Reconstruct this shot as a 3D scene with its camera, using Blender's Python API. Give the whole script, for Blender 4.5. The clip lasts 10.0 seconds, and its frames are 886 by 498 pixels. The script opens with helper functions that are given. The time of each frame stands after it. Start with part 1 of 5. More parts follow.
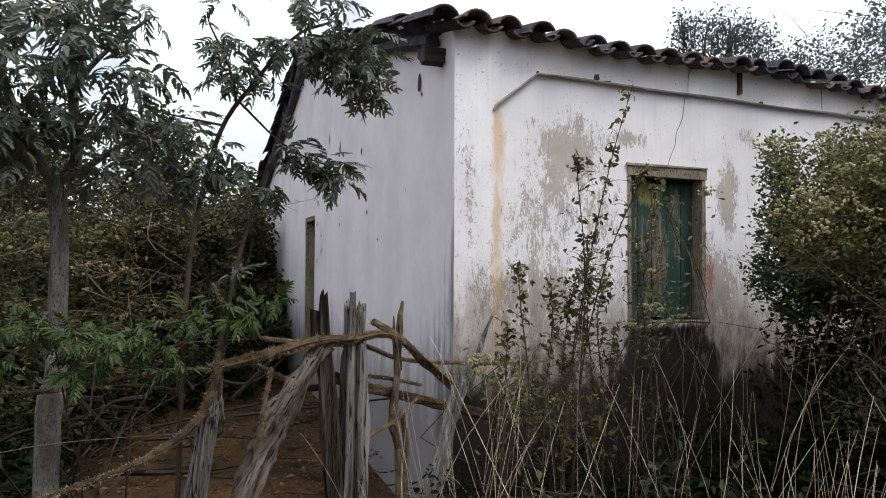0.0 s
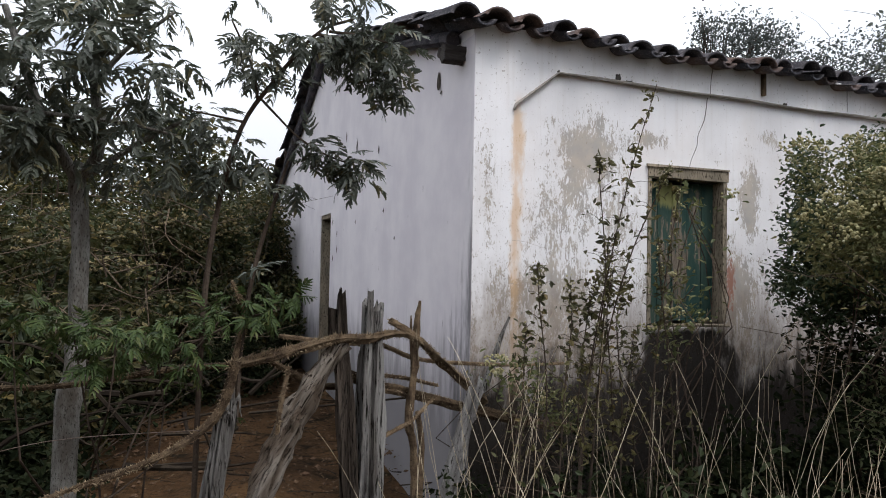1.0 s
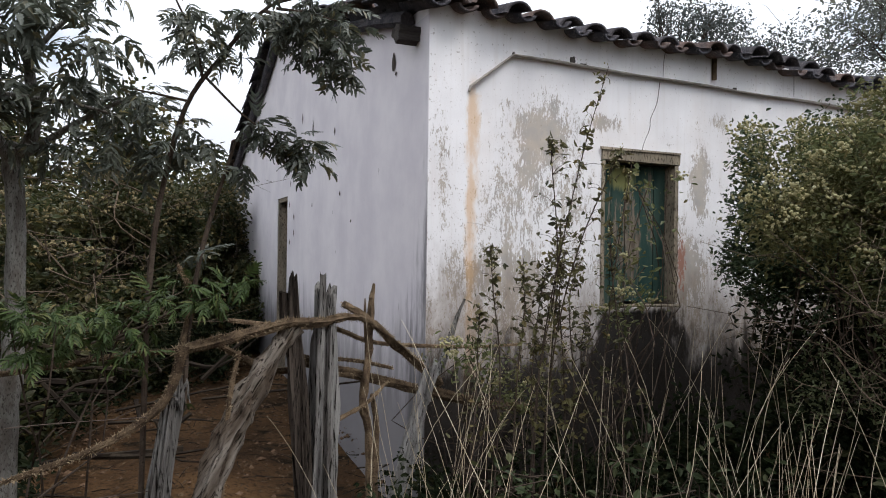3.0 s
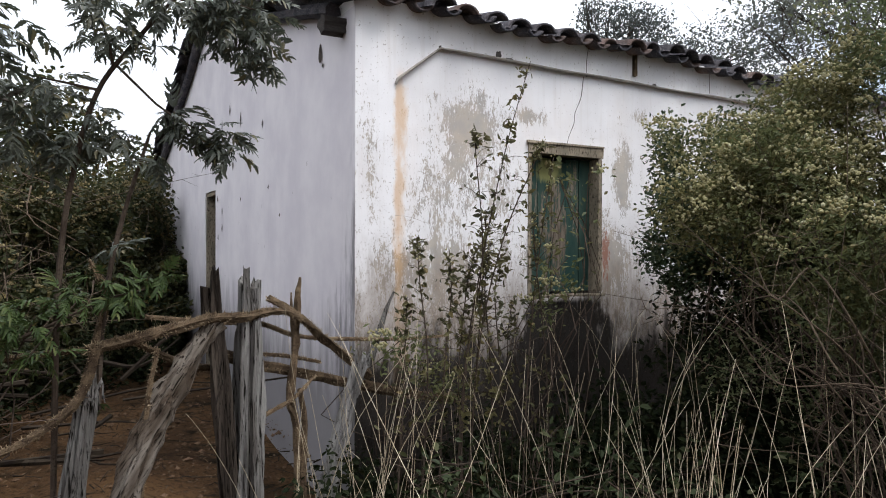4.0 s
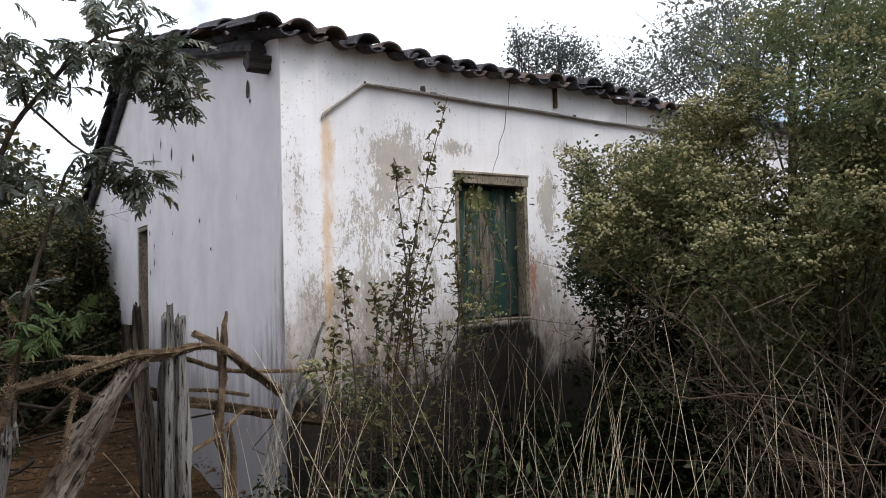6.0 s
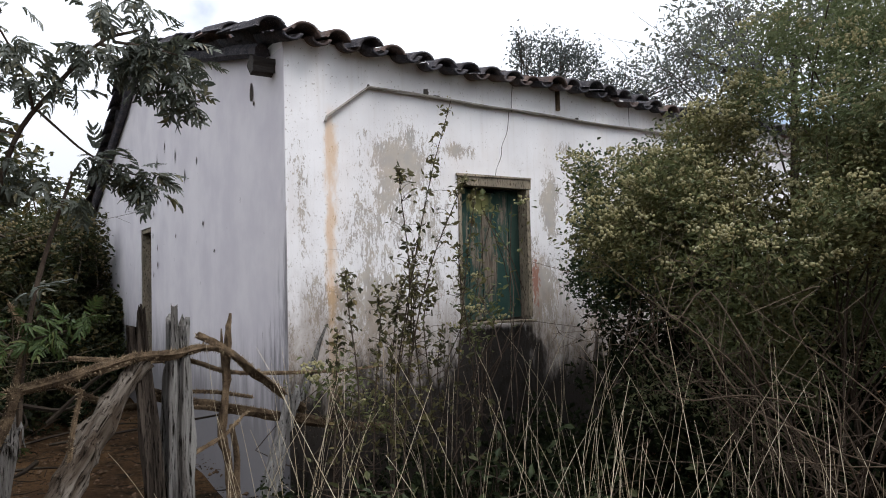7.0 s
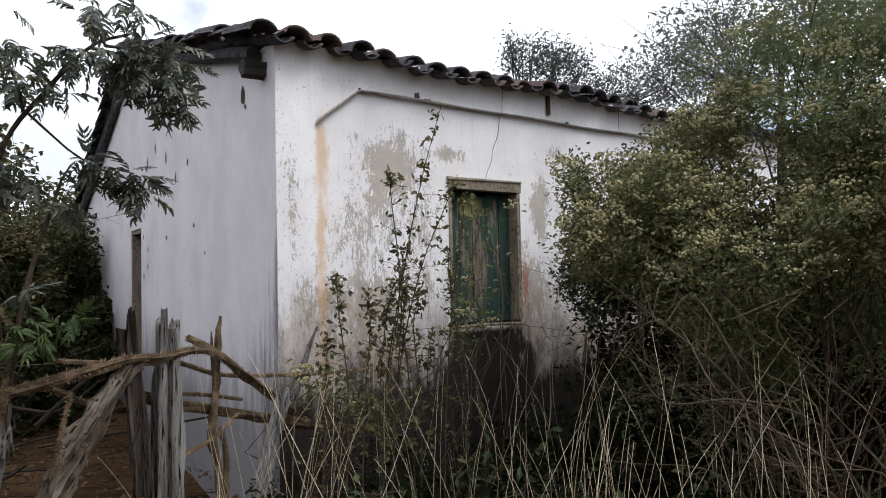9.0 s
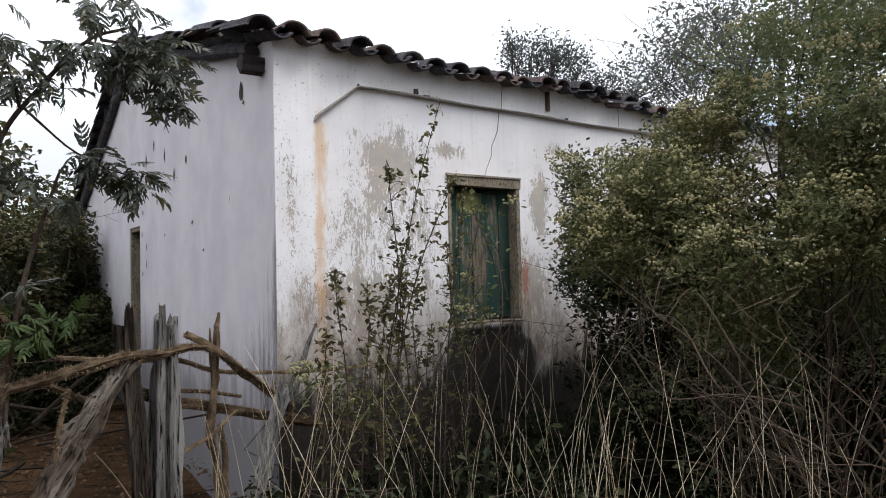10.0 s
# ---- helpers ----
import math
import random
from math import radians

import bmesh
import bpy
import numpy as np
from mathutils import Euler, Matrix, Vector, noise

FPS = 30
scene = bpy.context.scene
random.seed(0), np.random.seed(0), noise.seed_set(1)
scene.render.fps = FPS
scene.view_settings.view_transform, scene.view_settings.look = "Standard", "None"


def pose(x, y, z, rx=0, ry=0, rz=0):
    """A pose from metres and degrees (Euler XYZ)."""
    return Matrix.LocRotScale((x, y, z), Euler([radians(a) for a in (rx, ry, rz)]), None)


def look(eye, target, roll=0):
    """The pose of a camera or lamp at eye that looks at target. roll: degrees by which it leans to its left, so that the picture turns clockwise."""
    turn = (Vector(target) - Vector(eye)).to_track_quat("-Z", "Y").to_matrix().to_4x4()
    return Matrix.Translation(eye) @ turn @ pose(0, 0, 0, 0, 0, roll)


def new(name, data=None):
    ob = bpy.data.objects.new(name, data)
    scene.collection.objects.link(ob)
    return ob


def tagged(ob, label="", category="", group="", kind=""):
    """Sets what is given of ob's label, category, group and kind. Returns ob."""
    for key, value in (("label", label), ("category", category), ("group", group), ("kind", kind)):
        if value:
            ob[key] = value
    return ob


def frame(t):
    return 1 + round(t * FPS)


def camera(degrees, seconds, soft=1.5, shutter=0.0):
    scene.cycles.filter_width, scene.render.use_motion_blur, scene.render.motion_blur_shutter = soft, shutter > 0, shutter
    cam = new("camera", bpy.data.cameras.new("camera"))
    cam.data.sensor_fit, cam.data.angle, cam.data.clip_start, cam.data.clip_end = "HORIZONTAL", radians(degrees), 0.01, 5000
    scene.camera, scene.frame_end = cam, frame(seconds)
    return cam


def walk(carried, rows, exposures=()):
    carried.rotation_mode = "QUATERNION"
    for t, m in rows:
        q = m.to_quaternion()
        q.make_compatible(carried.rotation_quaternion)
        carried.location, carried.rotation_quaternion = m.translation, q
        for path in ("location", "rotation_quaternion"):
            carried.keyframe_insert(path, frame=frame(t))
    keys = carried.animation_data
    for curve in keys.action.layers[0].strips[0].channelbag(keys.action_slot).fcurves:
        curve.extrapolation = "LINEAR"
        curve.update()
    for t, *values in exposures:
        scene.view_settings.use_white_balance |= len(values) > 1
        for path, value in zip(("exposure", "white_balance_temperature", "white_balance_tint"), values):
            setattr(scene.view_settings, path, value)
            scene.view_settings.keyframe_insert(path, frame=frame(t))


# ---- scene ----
cam = camera(68.5, 10.0, 1.0)
PATH = [
    (0, (-1.63, -3.763, 1.6), (-0.862, -1.917, 1.649), 0.3),
    (0.5, (-1.642, -3.742, 1.606), (-0.909, -1.881, 1.644), 0.6),
    (1, (-1.648, -3.727, 1.603), (-0.917, -1.866, 1.649), 1.1),
    (1.5, (-1.652, -3.715, 1.606), (-0.916, -1.856, 1.638), 1.2),
    (2, (-1.645, -3.717, 1.604), (-0.89, -1.865, 1.628), 1.4),
    (2.2, (-1.636, -3.72, 1.603), (-0.868, -1.874, 1.613), 1.4),
    (3.3, (-1.587, -3.739, 1.596), (-0.703, -1.945, 1.598), 0.7),
    (3.5, (-1.578, -3.742, 1.595), (-0.655, -1.968, 1.599), 0.7),
    (4, (-1.55, -3.781, 1.586), (-0.546, -2.051, 1.568), 0.2),
    (4.5, (-1.516, -3.839, 1.593), (-0.42, -2.166, 1.602), -0.4),
    (5, (-1.496, -3.901, 1.592), (-0.343, -2.268, 1.642), -1.6),
    (5.5, (-1.491, -3.939, 1.601), (-0.332, -2.31, 1.653), -1.5),
    (5.7, (-1.493, -3.94, 1.6), (-0.344, -2.304, 1.661), -1.49),
    (6.8, (-1.507, -3.948, 1.597), (-0.376, -2.299, 1.656), -1.41),
    (7, (-1.509, -3.949, 1.596), (-0.376, -2.303, 1.666), -1.4),
    (7.5, (-1.515, -3.956, 1.597), (-0.369, -2.32, 1.677), -1.1),
    (8, (-1.514, -3.961, 1.603), (-0.369, -2.323, 1.683), -1.0),
    (8.5, (-1.507, -3.958, 1.598), (-0.356, -2.324, 1.664), -1.2),
    (9, (-1.514, -3.975, 1.609), (-0.36, -2.343, 1.682), -1.2),
    (9.5, (-1.506, -3.959, 1.598), (-0.349, -2.33, 1.656), -0.8),
    (10, (-1.503, -3.963, 1.596), (-0.348, -2.331, 1.664), -1.3),
]
walk(cam, [(t, look(eye, target, roll)) for t, eye, target, roll in PATH],
     [(0, -0.22), (2.0, -0.20), (3.5, -0.10), (4.5, 0.03), (5.5, -0.05), (7.0, -0.16), (10.0, -0.19)])

# ---- light ----
SUN_EL, SUN_AZ = 55.0, -50.0
world = bpy.data.worlds.new("overcast_sky")
scene.world = world
world.use_nodes = True
wt = world.node_tree
wt.nodes.clear()
w_out = wt.nodes.new("ShaderNodeOutputWorld")
w_sky = wt.nodes.new("ShaderNodeTexSky")
w_sky.sky_type, w_sky.sun_disc = "NISHITA", False
w_sky.sun_elevation, w_sky.sun_rotation = radians(SUN_EL), radians(90 - SUN_AZ)
w_blue = wt.nodes.new("ShaderNodeBackground")
w_blue.inputs["Strength"].default_value = 0.14
wt.links.new(w_sky.outputs[0], w_blue.inputs["Color"])
w_cloud = wt.nodes.new("ShaderNodeBackground")
w_cloud.inputs["Color"].default_value = (0.885, 0.925, 1.0, 1)
w_tc = wt.nodes.new("ShaderNodeTexCoord")
w_up = wt.nodes.new("ShaderNodeSeparateXYZ")
wt.links.new(w_tc.outputs["Generated"], w_up.inputs[0])
w_rise = wt.nodes.new("ShaderNodeMapRange")
w_rise.inputs["To Min"].default_value, w_rise.inputs["To Max"].default_value = 0.95, 2.6
wt.links.new(w_up.outputs[2], w_rise.inputs["Value"])
wt.links.new(w_rise.outputs[0], w_cloud.inputs["Strength"])
w_noise = wt.nodes.new("ShaderNodeTexNoise")
w_noise.inputs["Scale"].default_value, w_noise.inputs["Detail"].default_value = 3.2, 6
wt.links.new(w_tc.outputs["Generated"], w_noise.inputs["Vector"])
w_ramp = wt.nodes.new("ShaderNodeMapRange")
w_ramp.inputs["From Min"].default_value, w_ramp.inputs["From Max"].default_value = 0.27, 0.40
wt.links.new(w_noise.outputs["Fac"], w_ramp.inputs["Value"])
w_mix = wt.nodes.new("ShaderNodeMixShader")
wt.links.new(w_ramp.outputs[0], w_mix.inputs[0])
wt.links.new(w_blue.outputs[0], w_mix.inputs[1])
wt.links.new(w_cloud.outputs[0], w_mix.inputs[2])
wt.links.new(w_mix.outputs[0], w_out.inputs[0])

sun = new("sun", bpy.data.lights.new("sun", "SUN"))
sun.data.energy, sun.data.angle, sun.data.color = 3.0, radians(25), (1.0, 0.982, 0.975)
sa, se = radians(SUN_AZ), radians(SUN_EL)
sun.matrix_world = look((20 * math.cos(sa) * math.cos(se), 20 * math.sin(sa) * math.cos(se), 20 * math.sin(se)), (0, 0, 0))


# ---- material tools ----
class Nodes:
    """A small builder of node materials."""

    slant = 0.0

    def __init__(self, name):
        self.mat = bpy.data.materials.new(name)
        self.mat.use_nodes = True
        self.t = self.mat.node_tree
        self.bsdf = self.t.nodes["Principled BSDF"]
        self.out = self.t.nodes["Material Output"]
        tc = self.t.nodes.new("ShaderNodeTexCoord")
        self.co = tc.outputs["Object"]

    def put(self, socket, value):
        if isinstance(value, bpy.types.NodeSocket):
            self.t.links.new(value, socket)
        elif isinstance(value, tuple) and len(value) == 3 and socket.type == "RGBA":
            socket.default_value = (*value, 1)
        else:
            socket.default_value = value

    def math(self, op, a, b=0.0, clamp=False):
        n = self.t.nodes.new("ShaderNodeMath")
        n.operation, n.use_clamp = op, clamp
        self.put(n.inputs[0], a)
        self.put(n.inputs[1], b)
        return n.outputs[0]

    def scaled(self, scale):
        n = self.t.nodes.new("ShaderNodeMapping")
        n.vector_type = "TEXTURE"
        self.t.links.new(self.co, n.inputs["Vector"])
        n.inputs["Scale"].default_value = tuple(1 / s for s in scale)
        n.inputs["Rotation"].default_value = (0, radians(self.slant), 0)
        return n.outputs[0]

    def noise(self, scale, detail=4.0, rough=0.55, stretch=(1, 1, 1), distort=0.0):
        n = self.t.nodes.new("ShaderNodeTexNoise")
        self.t.links.new(self.scaled(stretch), n.inputs["Vector"])
        for key, v in (("Scale", scale), ("Detail", detail), ("Roughness", rough), ("Distortion", distort)):
            n.inputs[key].default_value = v
        return n.outputs["Fac"]

    def ramp(self, value, low, high):
        n = self.t.nodes.new("ShaderNodeMapRange")
        n.interpolation_type = "SMOOTHSTEP"
        self.put(n.inputs["Value"], value)
        n.inputs["From Min"].default_value, n.inputs["From Max"].default_value = low, high
        return n.outputs[0]

    def mix(self, fac, a, b):
        n = self.t.nodes.new("ShaderNodeMix")
        n.data_type = "RGBA"
        self.put(n.inputs[0], fac)
        self.put(n.inputs[6], a)
        self.put(n.inputs[7], b)
        return n.outputs[2]

    def axes(self):
        n = self.t.nodes.new("ShaderNodeSeparateXYZ")
        self.t.links.new(self.co, n.inputs[0])
        return n.outputs[0], n.outputs[1], n.outputs[2]

    def island(self):
        return self.t.nodes.new("ShaderNodeNewGeometry").outputs["Random Per Island"]

    def own(self):
        return self.t.nodes.new("ShaderNodeObjectInfo").outputs["Random"]

    def done(self, color, rough=0.85, bump=None, strength=0.3, distance=0.01, shine=0.06):
        self.put(self.bsdf.inputs["Base Color"], color)
        self.put(self.bsdf.inputs["Roughness"], rough)
        self.bsdf.inputs["Specular IOR Level"].default_value = shine
        if bump is not None:
            b = self.t.nodes.new("ShaderNodeBump")
            b.inputs["Strength"].default_value, b.inputs["Distance"].default_value = strength, distance
            self.put(b.inputs["Height"], bump)
            self.t.links.new(b.outputs[0], self.bsdf.inputs["Normal"])
        return self.mat


def rough_mat(name, a, b, c, scale=6.0, stretch=(1, 1, 1), rough=0.9, bump=0.5, distance=0.01, vary="own", cut=(0.5, 0.72), slant=0.0):
    """Two-scale mottled surface: a to b in large stains, c in the fine grain."""
    k = Nodes(name)
    k.slant = slant
    big, fine = k.noise(scale, 5, 0.6, stretch), k.noise(scale * 9, 6, 0.65, stretch)
    col = k.mix(k.ramp(big, 0.35, 0.65), a, b)
    col = k.mix(k.ramp(fine, *cut), col, c)
    r = k.own() if vary == "own" else k.island()
    dark = k.math("MULTIPLY_ADD", r, 0.5)
    dark.node.inputs[2].default_value = 0.72
    n = k.t.nodes.new("ShaderNodeVectorMath")
    n.operation = "SCALE"
    k.put(n.inputs[0], col)
    k.put(n.inputs[3], dark)
    h = k.math("ADD", big, k.math("MULTIPLY", fine, 0.7))
    return k.done(n.outputs[0], rough, h, bump, distance)


def leaf_mat(name, a, b, c, through_light=0.3, rough=0.5, drift=None, shine=0.22):
    """Leaves, each a little different, that let some light through."""
    k = Nodes(name)
    r = k.island()
    col = k.mix(k.ramp(r, 0.0, 0.7), a, b)
    col = k.mix(k.ramp(r, 0.8, 1.0), col, c)
    col = k.mix(k.math("MULTIPLY", k.noise(1.7, 3), 0.55), col, a)
    if drift:
        col = k.mix(k.math("MULTIPLY", k.ramp(k.noise(1.3, 4, 0.65), 0.42, 0.62), 0.6), col, drift)
    k.done(col, rough, shine=shine)
    tr = k.t.nodes.new("ShaderNodeBsdfTranslucent")
    k.put(tr.inputs["Color"], col)
    m = k.t.nodes.new("ShaderNodeMixShader")
    m.inputs[0].default_value = through_light
    k.t.links.new(k.bsdf.outputs[0], m.inputs[1])
    k.t.links.new(tr.outputs[0], m.inputs[2])
    k.t.links.new(m.outputs[0], k.out.inputs["Surface"])
    return k.mat


def blob(k, x, z, cx, cz, rx, rz):
    """1 at the centre of an oval on a wall, 0 on its rim, minus outside."""
    dx = k.math("DIVIDE", k.math("SUBTRACT", x, cx), rx)
    dz = k.math("DIVIDE", k.math("SUBTRACT", z, cz), rz)
    d = k.math("SQRT", k.math("ADD", k.math("MULTIPLY", dx, dx), k.math("MULTIPLY", dz, dz)))
    return k.math("SUBTRACT", 1.0, d)


def front_plaster():
    """Old limewash: flaked to grey-beige render in patches, ochre along the panel's edge, mildew that climbs from the
    foot, painted shade at the bottom.
    """
    k = Nodes("flaking_limewash")
    x, y, z = k.axes()
    fine = k.noise(34, 6, 0.75, (1.5, 1, 0.5), 0.5)
    mid = k.noise(6, 6, 0.68, (1.2, 1, 0.6), 0.3)
    grain = k.noise(140, 3)
    white = k.mix(k.ramp(k.noise(2.2, 4), 0.35, 0.7), (0.82, 0.808, 0.825), (0.735, 0.72, 0.735))
    white = k.mix(k.math("MULTIPLY", k.ramp(k.noise(5, 5, 0.6, (5, 1, 0.25)), 0.5, 0.75), 0.22), white, (0.55, 0.50, 0.46))
    spots = None
    for cx, cz, rx, rz, s in ((0.87, 2.36, 0.46, 0.46, 1.25), (0.93, 2.58, 0.2, 0.3, 1.1), (0.76, 2.10, 0.42, 0.42, 1.0), (0.58, 1.85, 0.3, 0.35, 0.8), (1.36, 2.51, 0.26, 0.10, 1.2), (2.30, 2.12, 0.15, 0.36, 1.7),
                              (0.10, 2.05, 0.16, 0.42, 0.7), (2.47, 2.60, 0.26, 0.13, 0.95), (2.14, 1.45, 0.3, 0.5, 1.0), (0.6, 1.4, 0.55, 0.4, 0.7), (1.12, 1.95, 0.22, 0.5, 0.75)):
        b = k.math("MULTIPLY", k.math("MAXIMUM", blob(k, x, z, cx, cz, rx, rz), 0.0), s)
        spots = b if spots is None else k.math("MAXIMUM", spots, b)
    low = k.math("MULTIPLY", k.ramp(z, 2.2, 0.9), 0.2)
    score = k.math("ADD", k.math("ADD", k.math("MULTIPLY", spots, 0.42), low), k.math("ADD", k.math("MULTIPLY", k.math("SUBTRACT", fine, 0.5), 1.35), k.math("MULTIPLY", k.math("SUBTRACT", mid, 0.5), 1.0)))
    score = k.math("ADD", score, k.math("MULTIPLY", k.math("SUBTRACT", k.noise(110, 3, 0.6, (1.4, 1, 0.7)), 0.5), 0.55))
    score = k.math("SUBTRACT", score, k.math("MULTIPLY", k.ramp(z, 2.45, 2.8), 0.14))
    bare = k.ramp(score, 0.225, 0.28)
    coat = k.mix(k.ramp(k.noise(9, 4), 0.35, 0.65), (0.40, 0.378, 0.36), (0.47, 0.425, 0.375))
    col = k.mix(bare, white, coat)
    # ochre band, worn
    edge = k.math("SUBTRACT", 1.0, k.math("DIVIDE", k.math("ABSOLUTE", k.math("SUBTRACT", x, 0.312)), 0.075))
    ochre = k.math("MULTIPLY", k.ramp(k.math("ADD", edge, k.math("MULTIPLY", k.math("SUBTRACT", mid, 0.5), 2.6)), 0.15, 1.0), k.ramp(z, 2.75, 2.55))
    col = k.mix(k.math("MULTIPLY", ochre, 0.62), col, (0.62, 0.38, 0.17))
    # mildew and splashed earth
    streak = k.noise(3.2, 7, 0.7, (1.8, 1, 0.6), 0.4)
    rise = k.math("ADD", k.math("SUBTRACT", 1.20, z), k.math("MULTIPLY", k.math("SUBTRACT", streak, 0.5), 1.5))
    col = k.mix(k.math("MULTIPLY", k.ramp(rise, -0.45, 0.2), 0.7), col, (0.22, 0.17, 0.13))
    blush = k.ramp(k.noise(1.6, 4, 0.6, (1, 1, 0.7)), 0.5, 0.72)
    col = k.mix(k.math("MULTIPLY", blush, 0.14), col, (0.52, 0.36, 0.24))
    # near-black block below the window sill, about as wide as the window
    below_sill = k.math("ADD", k.math("SUBTRACT", 0.40, k.math("ABSOLUTE", k.math("SUBTRACT", x, 1.70))), k.math("MULTIPLY", k.math("SUBTRACT", mid, 0.5), 0.45))
    below_sill = k.math("MULTIPLY", k.ramp(below_sill, -0.12, 0.2), k.ramp(z, 1.20, 1.12))
    rise = k.math("ADD", rise, k.math("MULTIPLY", below_sill, 0.5))
    # near black: the plants' shade on the foot is painted over the mildew
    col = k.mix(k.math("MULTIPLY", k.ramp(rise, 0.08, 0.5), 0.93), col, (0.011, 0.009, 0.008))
    red = k.ramp(k.math("ADD", k.math("MULTIPLY", blob(k, x, z, 2.12, 1.5, 0.10, 0.45), 0.5), k.math("SUBTRACT", fine, 0.5)), 0.28, 0.36)
    col = k.mix(k.math("MULTIPLY", red, 0.75), col, (0.30, 0.11, 0.07))
    dust = k.ramp(k.noise(60, 2, 0.5), 0.66, 0.72)
    col = k.mix(k.math("MULTIPLY", dust, 0.5), col, (0.2, 0.15, 0.11))
    h = k.math("ADD", k.math("MULTIPLY", bare, -0.8), k.math("ADD", k.math("MULTIPLY", grain, 0.35), k.math("MULTIPLY", mid, 0.8)))
    return k.done(col, 0.93, h, 0.5, 0.006)


def side_plaster():
    """Smoother cool limewash with thin dark runs, darker at the front corner and towards the foot."""
    k = Nodes("smooth_limewash")
    x, y, z = k.axes()
    mid = k.noise(2.0, 5, 0.6)
    col = k.mix(k.ramp(mid, 0.3, 0.7), (0.62, 0.585, 0.625), (0.72, 0.685, 0.71))
    runs = k.ramp(k.noise(4, 5, 0.6, (1, 4.5, 0.22)), 0.56, 0.74)
    col = k.mix(k.math("MULTIPLY", runs, 0.08), col, (0.38, 0.35, 0.37))
    ticks = k.ramp(k.noise(9, 2, 0.4, (1, 3.5, 0.6)), 0.76, 0.79)
    col = k.mix(k.math("MULTIPLY", ticks, 0.8), col, (0.12, 0.1, 0.09))
    streak = k.noise(3, 6, 0.65, (1, 2.6, 0.45))
    corner = k.math("ADD", k.math("SUBTRACT", k.math("SUBTRACT", 0.34, y), k.math("MULTIPLY", k.math("MAXIMUM", k.math("SUBTRACT", z, 0.9), 0.0), 0.25)), k.math("MULTIPLY", k.math("SUBTRACT", streak, 0.5), 1.0))
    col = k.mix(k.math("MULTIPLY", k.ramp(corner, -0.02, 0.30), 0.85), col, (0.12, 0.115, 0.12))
    rise = k.math("ADD", k.math("SUBTRACT", 0.92, z), k.math("MULTIPLY", k.math("SUBTRACT", streak, 0.5), 1.1))
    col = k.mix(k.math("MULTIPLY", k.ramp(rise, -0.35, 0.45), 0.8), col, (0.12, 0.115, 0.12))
    h = k.math("ADD", k.math("MULTIPLY", mid, 1.0), k.math("MULTIPLY", k.noise(70, 4), 0.3))
    return k.done(col, 0.9, h, 0.35, 0.008)


def ground_mat():
    k = Nodes("reddish_sandy_earth")
    big, fine = k.noise(0.9, 5), k.noise(30, 5, 0.7)
    col = k.mix(k.ramp(big, 0.35, 0.65), (0.06, 0.034, 0.018), (0.12, 0.068, 0.032))
    col = k.mix(k.ramp(fine, 0.48, 0.7), col, (0.03, 0.018, 0.011))
    col = k.mix(k.ramp(k.noise(3, 6, 0.7, (0.9, 1.4, 1), 0.6), 0.48, 0.68), col, (0.017, 0.013, 0.008))
    return k.done(col, 0.97, k.math("ADD", fine, k.noise(7, 4)), 1.0, 0.05)


FRONT, SIDE, EARTH = front_plaster(), side_plaster(), ground_mat()
TILE = rough_mat("weathered_clay_tile", (0.105, 0.096, 0.104), (0.05, 0.051, 0.062), (0.24, 0.22, 0.22), 9, rough=0.92, bump=0.9, distance=0.015, cut=(0.54, 0.68))
REDTILE = rough_mat("reddish_clay_tile", (0.15, 0.105, 0.092), (0.075, 0.066, 0.07), (0.25, 0.205, 0.185), 8, rough=0.92, bump=0.9, distance=0.015, cut=(0.54, 0.68))
GREYWOOD = rough_mat("weathered_grey_wood", (0.10, 0.088, 0.08), (0.31, 0.298, 0.285), (0.012, 0.010, 0.008), 3.6, (3.4, 3.4, 0.22), bump=1.0, distance=0.03, cut=(0.52, 0.62))
# dark brown wood; the shadow beside the thick post is painted in too
DARKWOOD = rough_mat("shade_dark_brown_wood", (0.035, 0.027, 0.022), (0.12, 0.097, 0.08), (0.008, 0.007, 0.006), 4, (3.4, 3.4, 0.22), bump=1.0, distance=0.03, cut=(0.5, 0.62))
PALEWOOD = rough_mat("bleached_split_wood", (0.24, 0.225, 0.215), (0.48, 0.46, 0.445), (0.022, 0.018, 0.015), 4, (3.4, 3.4, 0.18), bump=1.0, distance=0.03, cut=(0.55, 0.66))
BRACEWOOD = rough_mat("slanting_grey_wood", (0.085, 0.062, 0.045), (0.28, 0.245, 0.21), (0.018, 0.013, 0.009), 3.6, (3.4, 3.4, 0.22), bump=1.0, distance=0.03, cut=(0.51, 0.62), slant=33)
BROWNWOOD = rough_mat("brown_barked_branch", (0.078, 0.053, 0.035), (0.185, 0.132, 0.084), (0.018, 0.013, 0.010), 18, bump=1.0, distance=0.02, cut=(0.53, 0.68))
ARCHWOOD = rough_mat("bare_brown_shoot", (0.105, 0.078, 0.055), (0.06, 0.044, 0.032), (0.165, 0.135, 0.10), 14, rough=0.8, bump=0.3, vary="island")
BARK = rough_mat("pale_lichen_bark", (0.25, 0.243, 0.225), (0.13, 0.115, 0.10), (0.045, 0.038, 0.032), 14, (1.5, 1.5, 0.5), bump=0.9, cut=(0.5, 0.66))
TWIG = rough_mat("thin_twig_bark", (0.05, 0.036, 0.028), (0.085, 0.065, 0.05), (0.024, 0.018, 0.014), 12, bump=0.4)
FRAMEWOOD = rough_mat("bleached_frame_wood", (0.36, 0.30, 0.225), (0.22, 0.19, 0.145), (0.07, 0.055, 0.042), 9, (1, 1, 0.3), bump=0.9, cut=(0.5, 0.64))
